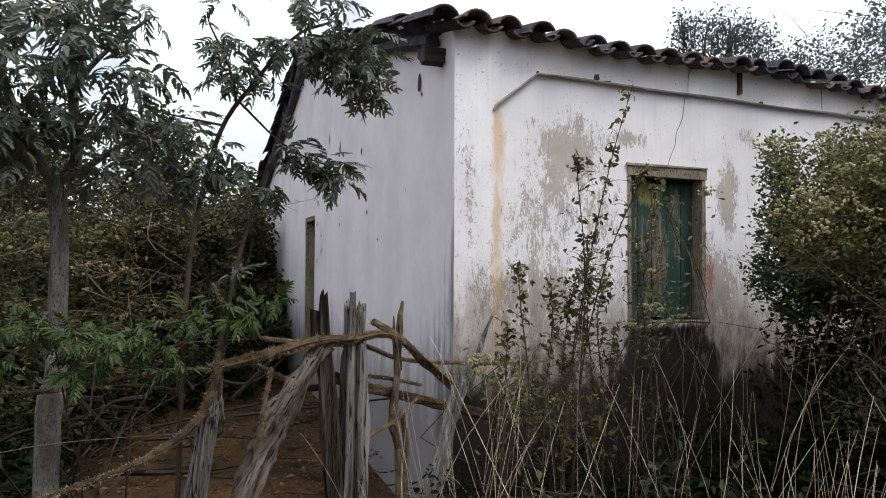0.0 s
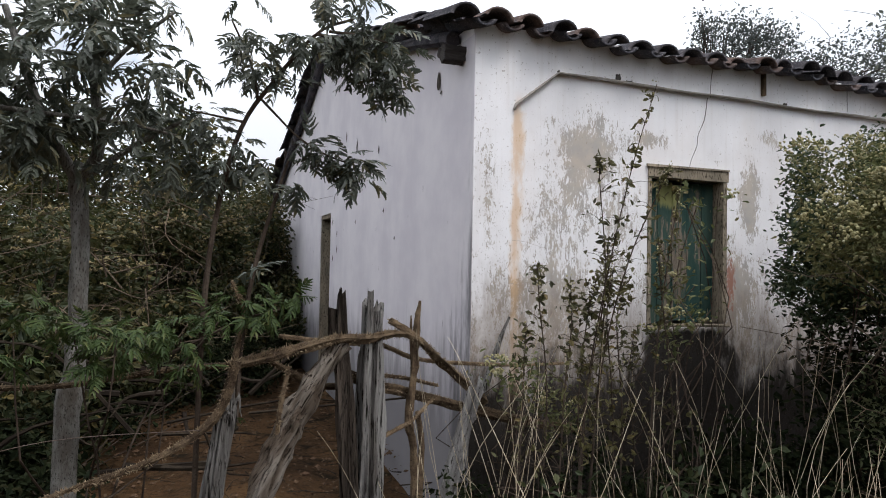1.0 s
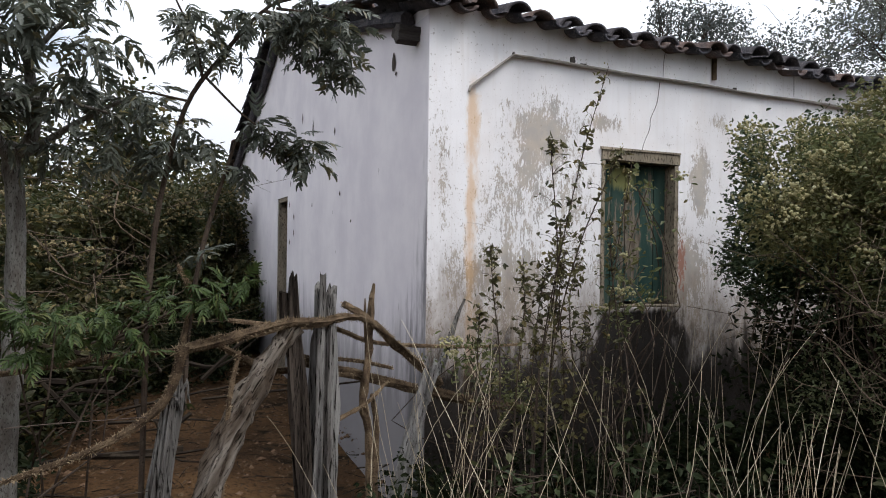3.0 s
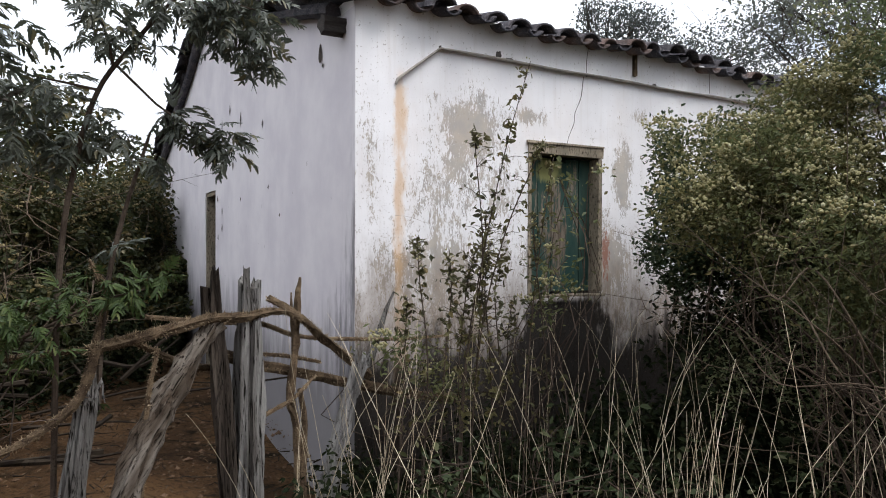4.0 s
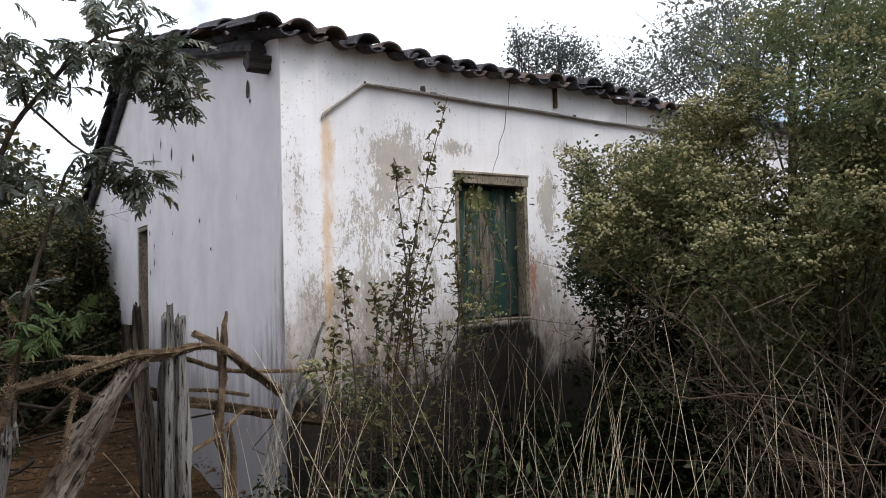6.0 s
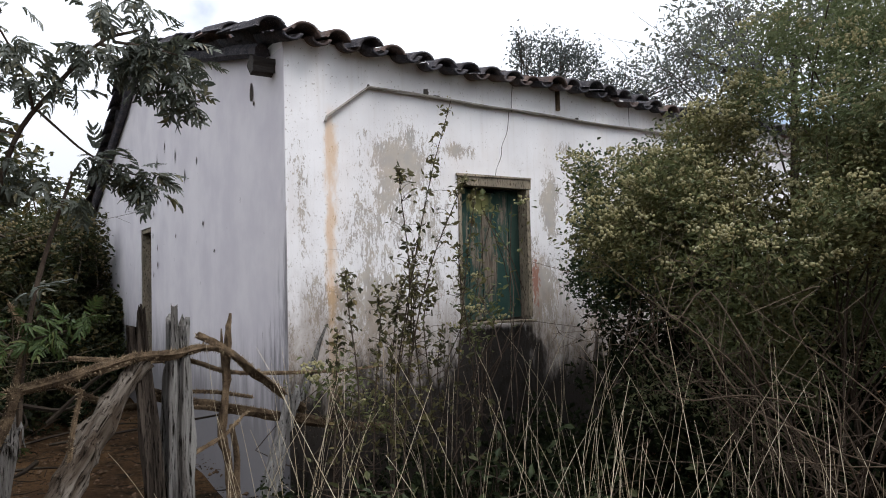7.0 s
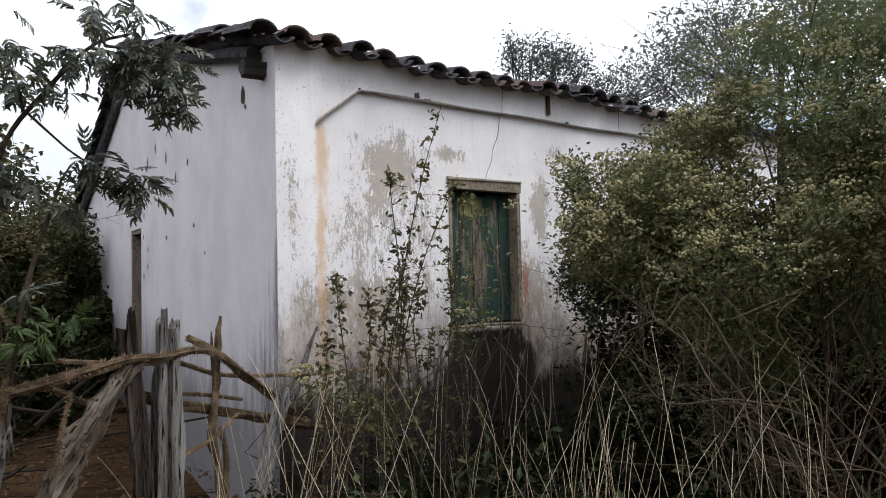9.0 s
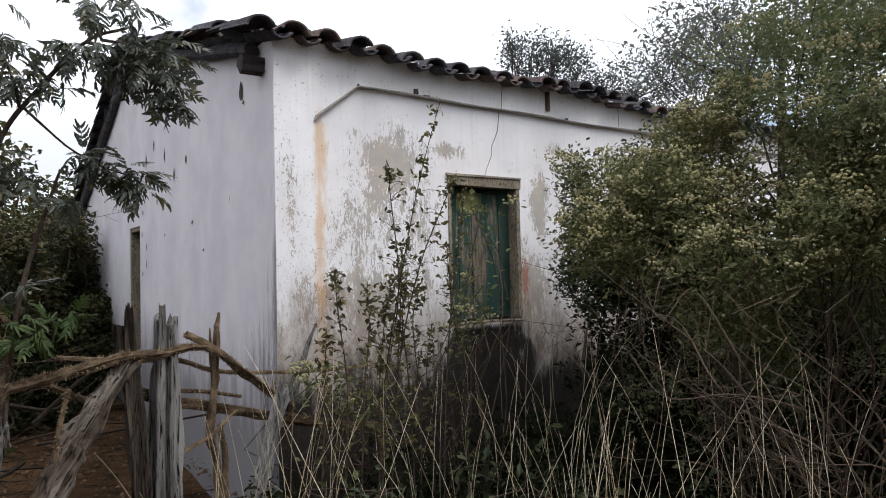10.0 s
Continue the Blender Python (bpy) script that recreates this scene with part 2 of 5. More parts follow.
LOG = rough_mat("grey_roof_log", (0.08, 0.071, 0.066), (0.042, 0.037, 0.035), (0.025, 0.021, 0.02), 8, (0.4, 2, 2), bump=0.8)
STRAW = rough_mat("dry_straw", (0.62, 0.54, 0.41), (0.42, 0.34, 0.225), (0.22, 0.165, 0.105), 5, rough=0.7, bump=0.1, vary="island")
DRYTWIG = rough_mat("dry_grey_twig", (0.12, 0.098, 0.078), (0.06, 0.047, 0.037), (0.18, 0.15, 0.122), 9, rough=0.8, bump=0.2, vary="island")
SPINE = rough_mat("dry_spine", (0.26, 0.20, 0.13), (0.16, 0.115, 0.075), (0.33, 0.27, 0.19), 12, vary="island")
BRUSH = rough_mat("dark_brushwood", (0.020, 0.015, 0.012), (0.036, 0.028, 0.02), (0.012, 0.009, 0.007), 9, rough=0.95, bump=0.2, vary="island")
STONE = rough_mat("earth_clod", (0.13, 0.08, 0.05), (0.08, 0.05, 0.03), (0.16, 0.11, 0.075), 14, vary="island")
WIRE = rough_mat("rusted_wire", (0.09, 0.07, 0.06), (0.07, 0.05, 0.04), (0.13, 0.11, 0.10), 20, rough=0.7)
INSIDE = rough_mat("dim_inner_plaster", (0.5, 0.48, 0.45), (0.42, 0.4, 0.38), (0.3, 0.28, 0.25), 3)


def shutter_mat():
    k = Nodes("peeling_green_paint")
    x, y, z = k.axes()
    fine, mid = k.noise(14, 6, 0.7, (3, 1, 0.45)), k.noise(4, 5, 0.6, (2.2, 1, 0.5))
    wood = k.mix(k.ramp(fine, 0.4, 0.65), (0.085, 0.065, 0.052), (0.17, 0.145, 0.115))
    green = k.mix(k.ramp(mid, 0.3, 0.7), (0.022, 0.050, 0.044), (0.046, 0.074, 0.060))
    worn = k.math("ADD", k.math("ADD", k.math("SUBTRACT", fine, 0.5), k.math("SUBTRACT", mid, 0.5)), k.math("MULTIPLY", blob(k, x, z, 1.66, 1.60, 0.20, 0.5), 0.16))
    worn = k.math("ADD", worn, k.math("MULTIPLY", k.own(), 0.12))
    col = k.mix(k.ramp(worn, 0.12, 0.24), green, wood)
    yellow = k.ramp(k.math("ADD", blob(k, x, z, 1.62, 2.14, 0.18, 0.16), k.math("SUBTRACT", fine, 0.5)), 0.2, 0.6)
    col = k.mix(k.math("MULTIPLY", yellow, 0.6), col, (0.35, 0.33, 0.12))
    return k.done(col, 0.75, fine, 0.5, 0.006)


GREEN = shutter_mat()
FEATHER = leaf_mat("feathery_leaf", (0.052, 0.062, 0.046), (0.092, 0.102, 0.076), (0.16, 0.135, 0.065), 0.30, 0.42, shine=0.5)
FEATHER_LOW = leaf_mat("fresh_feathery_leaf", (0.032, 0.054, 0.017), (0.062, 0.092, 0.028), (0.12, 0.13, 0.045))
BUSHLEAF = leaf_mat("dull_bush_leaf", (0.078, 0.094, 0.04), (0.142, 0.153, 0.063), (0.23, 0.185, 0.085), 0.35, drift=(0.142, 0.116, 0.046))
TALLLEAF = leaf_mat("dusty_green_leaf", (0.11, 0.138, 0.066), (0.18, 0.21, 0.10), (0.25, 0.24, 0.13), 0.4, drift=(0.13, 0.128, 0.066))
DARKLEAF = leaf_mat("dark_climber_leaf", (0.03, 0.048, 0.024), (0.055, 0.078, 0.036), (0.11, 0.11, 0.05))
THICKET = leaf_mat("thicket_leaf", (0.022, 0.031, 0.012), (0.05, 0.056, 0.02), (0.20, 0.15, 0.055), 0.33, drift=(0.058, 0.047, 0.019))
WEEDLEAF = leaf_mat("weed_leaf", (0.04, 0.042, 0.022), (0.10, 0.092, 0.04), (0.25, 0.18, 0.075), drift=(0.13, 0.115, 0.045))
# near-black leaf: the deep shade between low plants is put into its colour
UNDERLEAF = leaf_mat("shade_painted_leaf", (0.009, 0.013, 0.006), (0.019, 0.024, 0.010), (0.04, 0.036, 0.016), 0.08, 0.7, shine=0.05)
BROADLEAF = leaf_mat("broad_weed_leaf", (0.03, 0.042, 0.018), (0.055, 0.07, 0.028), (0.10, 0.10, 0.045))
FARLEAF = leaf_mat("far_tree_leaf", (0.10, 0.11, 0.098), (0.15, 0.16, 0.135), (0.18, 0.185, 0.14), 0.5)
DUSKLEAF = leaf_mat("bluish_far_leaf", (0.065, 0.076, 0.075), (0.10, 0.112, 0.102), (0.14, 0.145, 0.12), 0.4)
FLOWER = leaf_mat("pale_seed_head", (0.34, 0.305, 0.155), (0.45, 0.42, 0.24), (0.55, 0.53, 0.37), 0.3, 0.9)
DRYBLOOM = leaf_mat("dry_brown_seed_head", (0.17, 0.135, 0.07), (0.24, 0.195, 0.105), (0.32, 0.275, 0.165), 0.2, 0.9)
LITTER = leaf_mat("dead_leaf", (0.07, 0.045, 0.026), (0.12, 0.08, 0.045), (0.04, 0.026, 0.016), 0.1, 0.9)


# ---- geometry tools ----
RNG = np.random.default_rng(7)


class Geo:
    """Vertices and faces that become one mesh."""

    def __init__(self):
        self.v, self.f, self.n = [], [], 0

    def add(self, verts, faces):
        verts = np.asarray(verts, float).reshape(-1, 3)
        self.f.extend([tuple(int(i) + self.n for i in f) for f in faces])
        self.v.append(verts)
        self.n += len(verts)

    def many(self, verts, faces, mats, places):
        """Copies of one small mesh: mats is (n, 3, 3), places (n, 3)."""
        verts = np.asarray(verts, float)
        allv = np.einsum("nij,kj->nki", mats, verts) + places[:, None, :]
        k = len(verts)
        for i in range(len(places)):
            o = self.n + i * k
            self.f.extend([tuple(o + j for j in f) for f in faces])
        self.v.append(allv.reshape(-1, 3))
        self.n += k * len(places)

    def box(self, lo, hi, jitter=0.0):
        (a, b, c), (d, e, g) = lo, hi
        p = np.array([(a, b, c), (d, b, c), (d, e, c), (a, e, c), (a, b, g), (d, b, g), (d, e, g), (a, e, g)], float)
        if jitter:
            p += RNG.normal(0, jitter, p.shape)
        self.add(p, [(0, 3, 2, 1), (4, 5, 6, 7), (0, 1, 5, 4), (1, 2, 6, 5), (2, 3, 7, 6), (3, 0, 4, 7)])

    def tube(self, pts, radii, sides=8, wobble=0.0, seed=0, cap=True, steps=0):
        """A tapering limb along a line of points; wobble gives lumps and grooves."""
        pts = np.array(pts, float)
        radii = np.interp(np.linspace(0, 1, len(pts)), np.linspace(0, 1, len(radii)), radii)
        if steps:
            u = np.linspace(0, len(pts) - 1, steps)
            i = np.clip(u.astype(int), 0, len(pts) - 2)
            s = (u - i)[:, None]
            q = np.vstack([2 * pts[0] - pts[1], pts, 2 * pts[-1] - pts[-2]])
            a, b, c, d = q[i], q[i + 1], q[i + 2], q[i + 3]
            fine = 0.5 * (2 * b + (c - a) * s + (2 * a - 5 * b + 4 * c - d) * s ** 2 + (3 * b - a - 3 * c + d) * s ** 3)
            radii = np.interp(u, np.arange(len(pts)), radii)
            pts = fine
        tan = np.gradient(pts, axis=0)
        tan /= np.linalg.norm(tan, axis=1)[:, None] + 1e-9
        up = np.array([0.31, 0.17, 0.93]) if abs(tan[0][2]) < 0.8 else np.array([0.93, 0.31, 0.17])
        ang = np.linspace(0, 2 * math.pi, sides, endpoint=False)
        rows = []
        for k, (p, t, r) in enumerate(zip(pts, tan, radii)):
            side = np.cross(t, up)
            side /= np.linalg.norm(side) + 1e-9
            other = np.cross(side, t)
            rr = np.full(sides, r)
            if wobble:
                rr = np.array([r * (1 + wobble * (noise.noise((2.1 * math.cos(a) + seed, 2.1 * math.sin(a), 3.1 * seed)) * 1.1 + noise.noise((1.5 * math.cos(a), 1.5 * math.sin(a) + seed, k * 0.7)))) for a in ang])
            rows.append(p + np.outer(np.cos(ang) * rr, side) + np.outer(np.sin(ang) * rr, other))
        faces = []
        for k in range(len(pts) - 1):
            for j in range(sides):
                a, b = k * sides + j, k * sides + (j + 1) % sides
                faces.append((a, b, b + sides, a + sides))
        if cap:
            faces.append(tuple(range(sides))[::-1])
            faces.append(tuple((len(pts) - 1) * sides + j for j in range(sides)))
        self.add(np.vstack(rows), faces)
        return pts, radii

    def mesh(self, name, material, smooth=False):
        me = bpy.data.meshes.new(name)
        me.from_pydata(np.vstack(self.v).tolist() if self.v else [], [], self.f)
        me.materials.append(material)
        if smooth:
            me.polygons.foreach_set("use_smooth", [True] * len(me.polygons))
        me.update()
        return me


def thing(name, label, category, at=(0, 0, 0), group="", kind=""):
    ob = new(name)
    ob.location = at
    ob.empty_display_size = 0.1
    return tagged(ob, label, category, group, kind)


def part(name, geo, material, parent, label="", smooth=False):
    """One mesh under a thing or part; its numbers are in the world's metres."""
    ob = new(name, geo.mesh(name, material, smooth))
    ob.parent = parent
    top = parent
    shift = Vector((0, 0, 0))
    while top is not None:
        shift += top.location
        top = top.parent
    ob.location = -shift
    return tagged(ob, label)


def alone(name, geo, material, label, category, group="", kind="", smooth=False):
    return tagged(new(name, geo.mesh(name, material, smooth)), label, category, group, kind)


def turns(n, rng, up=None, spread=1.0, size=(0.8, 1.2)):
    """Random 3x3 turns with sizes; with up, z leans about that way."""
    z = rng.normal(0, spread, (n, 3))
    if up is not None:
        z = z * 0.6 + np.asarray(up, float)
    z /= np.linalg.norm(z, axis=1)[:, None] + 1e-9
    x = np.cross(rng.normal(0, 1, (n, 3)), z)
    x /= np.linalg.norm(x, axis=1)[:, None] + 1e-9
    y = np.cross(z, x)
    s = rng.uniform(*size, n)[:, None, None]
    return np.stack([x, y, z], axis=2) * s


def leaf_shape(length, width, fold=0.25):
    """A small pointed leaf, folded along its rib."""
    l, w = length, width / 2
    v = [(0, 0, 0), (0.35 * l, w, fold * w), (l, 0, -0.12 * l), (0.35 * l, -w, fold * w), (0.75 * l, 0.6 * w, 0.1 * w), (0.75 * l, -0.6 * w, 0.1 * w)]
    return v, [(0, 4 - 3, 4, 2), (0, 2, 5, 3)]


def frond_shape(seed, pairs=5, length=0.085, pinna=0.040, width=0.0145):
    """A twice-feathered leaf: a rib with pairs of drooping fingers, each a folded comb with a notched edge."""
    rng = np.random.default_rng(seed)
    g = Geo()
    g.add([(0, -0.0014, 0), (length, -0.0007, -0.02), (length, 0.0007, -0.02), (0, 0.0014, 0)], [(0, 1, 2, 3)])
    n = 9
    for i in range(pairs):
        u = (i + 0.7) / pairs
        bx, bz = length * u, -0.03 * u * u
        for s in (-1, 1):
            pl = pinna * (0.72 + 0.36 * math.sin(math.pi * u)) * rng.uniform(0.75, 1.15)
            a = radians(76 - 40 * u + rng.normal(0, 8))
            sag, curl = rng.uniform(0.15, 0.8), rng.normal(-0.2, 0.25)
            twist = rng.normal(0, 0.35)
            v = []
            for j in range(n):
                w = j / (n - 1)
                b = a + curl * w
                dx, dy = math.cos(b), s * math.sin(b)
                px, py, pz = bx + dx * pl * w, dy * pl * w, bz - sag * pl * w * w
                hw = width * 0.5 * (0.55 + 0.45 * math.sin(math.pi * min(1, w * 1.15 + 0.1))) * (0.72 if j % 2 else 1.1) * (0.75 if j == n - 1 else 1)
                for side in (-1, 0, 1):
                    v.append((px - dy * hw * side, py + dx * hw * side, pz + (-0.3 * hw if side == 0 else twist * hw * side)))
            g.add(v, [(3 * j + c, 3 * j + 3 + c, 3 * j + 4 + c, 3 * j + 1 + c) for j in range(n - 1) for c in (0, 1)])
    return np.vstack(g.v), g.f


FROND = [frond_shape(i) for i in range(5)]
TREEFROND = [frond_shape(20 + i, 6, 0.135, 0.060, 0.018) for i in range(5)]
BIGFROND = [frond_shape(10 + i, 6, 0.10, 0.052, 0.0145) for i in range(4)]


def fronds(geo, centre, radius, count, seed, shape=FROND, size=(0.8, 1.25), droop=0.35):
    """A spray of feathery leaves that hang outwards from a centre."""
    rng = np.random.default_rng(seed)
    rad = np.asarray(radius, float) * np.ones(3)
    d = rng.normal(0, 1, (count, 3))
    d /= np.linalg.norm(d, axis=1)[:, None]
    pts = np.asarray(centre) + d * rad * rng.uniform(0.15, 1.0, count)[:, None]
    x = d * np.array([1, 1, 0.45]) + rng.normal(0, 0.45, (count, 3))
    x[:, 2] -= droop
    x /= np.linalg.norm(x, axis=1)[:, None]
    z = np.array([0, 0, 1.0]) + rng.normal(0, 0.35, (count, 3))
    y = np.cross(z, x)
    y /= np.linalg.norm(y, axis=1)[:, None]
    z = np.cross(x, y)
    s = rng.uniform(*size, count)[:, None, None]
    m = np.stack([x, y, z], axis=2) * s
    for k, (v, f) in enumerate(shape):
        if len(pts[k::len(shape)]):
            geo.many(v, f, m[k::len(shape)], pts[k::len(shape)])
    return pts


def shell_points(lobes, count, rng, inner=0.35):
    """Points in a union of ovals, denser towards their outside."""
    vol = np.array([l[3] ** 2 for l in lobes])
    pick = rng.choice(len(lobes), count, p=vol / vol.sum())
    lob = np.array([l[:4] for l in lobes])[pick]
    d = rng.normal(0, 1, (count, 3))
    d /= np.linalg.norm(d, axis=1)[:, None]
    r = lob[:, 3] * (inner + (1 - inner) * rng.uniform(0, 1, count) ** 0.5) * (1 + 0.14 * np.clip(rng.normal(0, 1, count), -2, 0.7))
    p = lob[:, :3] + d * r[:, None]
    p[:, 2] = np.maximum(p[:, 2], 0.05)
    return p, d


def stems(geo, base, tips, r0, r1, rng, sides=4, bend=0.15, steps=7):
    for tip in tips:
        b = np.asarray(base) + rng.normal(0, 0.08, 3) * np.array([1, 1, 0])
        m1 = b + (tip - b) * 0.35 + rng.normal(0, bend, 3) * np.array([1, 1, 0.4]) + np.array([0, 0, 0.1])
        m2 = b + (tip - b) * 0.7 + rng.normal(0, bend, 3) * np.array([1, 1, 0.5])
        geo.tube([b, m1, m2, tip], [r0, r1], sides, cap=False, steps=steps)


# ---- ground ----
def build_ground():
    g = Geo()
    xs = np.concatenate([[-400, -120, -40, -15], np.linspace(-8, 9, 86), [16, 40, 120, 400]])
    ys = np.concatenate([[-400, -120, -40, -12], np.linspace(-7, 13, 96), [20, 45, 120, 400]])
    verts = []
    for b in ys:
        for a in xs:
            near = abs(a) < 12 and abs(b) < 14
            z = (0.05 * noise.noise((a * 0.8, b * 0.8, 0.3)) + 0.02 * noise.noise((a * 3.1, b * 3.1, 1.3))) if near else 0.0
            dip = max(0.0, 1 - ((a + 0.1) / 1.1) ** 2) * max(0.0, 1 - ((b - 0.9) / 2.6) ** 2) if near else 0.0
            verts.append((a, b, z - 0.2 * dip))
    w = len(xs)
    g.add(verts, [(j * w + i, j * w + i + 1, (j + 1) * w + i + 1, (j + 1) * w + i) for j in range(len(ys) - 1) for i in range(w - 1)])
    alone("ground", g, EARTH, "bare reddish-brown sandy earth with scattered litter", "ground", kind="structure", smooth=True)


build_ground()

# ---- house ----
WX, WY = 7.6, 9.4           # length of the front, depth of the gable side
EAVE, RIDGE, RY, BACK = 3.055, 4.34, 4.7, 2.84
TH = 0.32
house = thing("house", "small abandoned single-storey house with flaking white limewash and clay tile roof", "house")


def slab(outline, holes, axis, at, thick):
    """A wall from a convex outline in (u, z) with rectangular holes cut through it, by bmesh."""
    bm = bmesh.new()
    us = sorted({u for u, _ in outline} | {h[0] for h in holes} | {h[1] for h in holes})
    def top(u):
        o = sorted(outline)
        tops = [(a, b) for a, b in o if b > 1]
        return float(np.interp(u, [a for a, _ in tops], [b for _, b in tops]))
    cells = []
    for u0, u1 in zip(us[:-1], us[1:]):
        hole = [h for h in holes if h[0] <= u0 + 1e-6 and h[1] >= u1 - 1e-6]
        if hole:
            h = hole[0]
            if h[2] > -0.3:
                cells.append([(u0, -0.3), (u1, -0.3), (u1, h[2]), (u0, h[2])])
            cells.append([(u0, h[3]), (u1, h[3]), (u1, top(u1)), (u0, top(u0))])
        else:
            cells.append([(u0, -0.3), (u1, -0.3), (u1, top(u1)), (u0, top(u0))])
    for c in cells:
        rings = []
        for off in (0, thick):
            rings.append([bm.verts.new((u, at + off, z) if axis == "x" else (at + off, u, z)) for u, z in c])
        a, b = rings
        bm.faces.new(a)
        bm.faces.new(b[::-1])
        for i in range(4):
            j = (i + 1) % 4
            bm.faces.new((a[j], a[i], b[i], b[j]))
    bmesh.ops.remove_doubles(bm, verts=bm.verts, dist=0.0005)
    seen, twins = {}, set()
    bm.verts.index_update()
    for f in bm.faces:
        key = tuple(sorted(v.index for v in f.verts))
        if key in seen:
            twins |= {f, seen[key]}
        seen[key] = f
    bmesh.ops.delete(bm, geom=list(twins), context="FACES_ONLY")
    bmesh.ops.recalc_face_normals(bm, faces=bm.faces)
    g = Geo()
    bm.verts.index_update()
    g.add([v.co[:] for v in bm.verts], [tuple(v.index for v in f.verts) for f in bm.faces])
    bm.free()
    return g


WIN = (1.36, 2.07, 1.18, 2.32)
DOOR = (4.30, 4.95, 0.0, 2.21)
part("front_wall", slab([(0, -0.3), (WX, -0.3), (WX, EAVE + 0.075), (0, EAVE + 0.075)], [WIN], "x", 0.0, TH), FRONT, house, "white limewash flaking off grey-beige render, mildewed foot with painted shade")
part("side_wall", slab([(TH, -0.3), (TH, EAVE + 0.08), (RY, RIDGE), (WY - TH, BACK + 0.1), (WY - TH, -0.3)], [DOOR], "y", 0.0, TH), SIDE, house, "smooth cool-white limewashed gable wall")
part("back_wall", slab([(0, -0.3), (WX, -0.3), (WX, BACK), (0, BACK)], [], "x", WY - TH, TH), SIDE, house)
part("end_wall", slab([(TH, -0.3), (TH, EAVE + 0.08), (RY, RIDGE), (WY - TH, BACK + 0.1), (WY - TH, -0.3)], [], "y", WX - TH, TH), SIDE, house)

# the end of the front wall shows on the gable side, in the gable's own plaster
g = Geo()
g.box((-0.004, -0.026, -0.3), (0.0, TH, EAVE))
part("corner_plaster", g, SIDE, house)


def raised_border():
    """The plaster border, proud of the front's sunken panel, with a slanted corner."""
    g = Geo()
    f = -0.026
    g.add([(0, f, -0.3), (0.275, f, -0.3), (0.275, f, 2.625), (0.60, f, 2.875), (WX, f, 2.875), (WX, f, EAVE + 0.07), (0.60, f, EAVE + 0.07), (0, f, EAVE + 0.07), (0, f, 2.625),
           (0.275, 0, -0.3), (0.275, 0, 2.625), (0.60, 0, 2.875), (WX, 0, 2.875), (WX, 0, EAVE + 0.07), (0, 0, EAVE + 0.07)],
          [(0, 1, 2, 8), (8, 2, 3, 6, 7), (3, 4, 5, 6), (1, 9, 10, 2), (2, 10, 11, 3), (3, 11, 12, 4), (4, 12, 13, 5), (7, 5, 13, 14)])
    return g


part("raised_border", raised_border(), FRONT, house, "raised plaster border round the sunken panel")
g = Geo()
path = [(0.275, 2.60), (0.285, 2.632), (0.60, 2.875)] + [(0.60 + 0.35 * i, 2.875 + 0.006 * math.sin(i * 1.7)) for i in range(1, 21)]
g.tube([(x, -0.032, z) for x, z in path], [0.0085], 6, 0.5, 3)
part("plaster_moulding", g, rough_mat("grey_moulding", (0.24, 0.215, 0.19), (0.34, 0.31, 0.28), (0.10, 0.085, 0.07), 14), house, "thin grey weathered moulding line")
g = Geo()
g.box((TH, TH, -0.05), (WX - TH, WY - TH, 0.06))
part("inner_floor", g, INSIDE, house)

# cracks and a slit in the plaster
CRACK = rough_mat("open_crack", (0.10, 0.08, 0.07), (0.06, 0.05, 0.045), (0.15, 0.13, 0.11), 30)
HAIR = rough_mat("hairline_crack", (0.34, 0.30, 0.26), (0.26, 0.22, 0.19), (0.42, 0.38, 0.34), 30)
for line in ([(1.905, 3.08), (1.89, 2.98), (1.885, 2.86)], [(1.88, 2.86), (1.86, 2.70), (1.80, 2.58), (1.79, 2.50), (1.74, 2.40), (1.73, 2.34)],
             [(3.30, 3.08), (3.305, 2.90)],
             [(0.28, 1.765), (0.40, 1.755), (0.54, 1.72), (0.62, 1.74)], [(0.45, 2.06), (0.58, 2.03), (0.78, 1.99), (0.94, 1.92)], [(0.28, 1.49), (0.38, 1.47), (0.48, 1.465)]):
    y = -0.027 if line[0][1] > 2.9 or line[0][0] < 0.05 else -0.001
    if not (line[0][0] > 1.7 and line[0][1] > 2.75):
        y = 0.0002
    g = Geo()
    g.tube([(x + 0.012 * noise.noise((x * 9, z * 9, 0)), y, z) for x, z in line], [0.003, 0.0018] if line[0][0] > 1.7 and line[0][1] > 2.75 else [0.0013, 0.0008], 4, 0.5, 2, steps=16)
    part("crack", g, CRACK if line[0][0] > 1.7 and line[0][1] > 2.75 else HAIR, house, "thin crack in the plaster")
g = Geo()
ring = [(-0.006, 0.60 + 0.036 * math.cos(a) * (1 - 0.3 * math.sin(a)), 2.91 + 0.068 * math.sin(a)) for a in np.linspace(0, 2 * math.pi, 14, endpoint=False)]
g.add(ring, [tuple(range(14))])
part("vent_hole", g, CRACK, house, "dark slit hole in the gable plaster")
CHIPS = ((2.15, 2.62, 0.05), (2.6, 2.5, 0.09), (3.35, 2.35, 0.06), (1.95, 2.05, 0.03), (3.9, 1.9, 0.05), (3.9, 1.7, 0.06), (1.6, 1.8, 0.02), (4.1, 2.3, 0.05), (3.0, 2.0, 0.03), (3.0, 2.75, 0.10), (3.9, 2.8, 0.12), (3.5, 2.95, 0.08), (4.15, 2.05, 0.05), (4.12, 1.6, 0.05), (0.55, 2.8, 0.02))
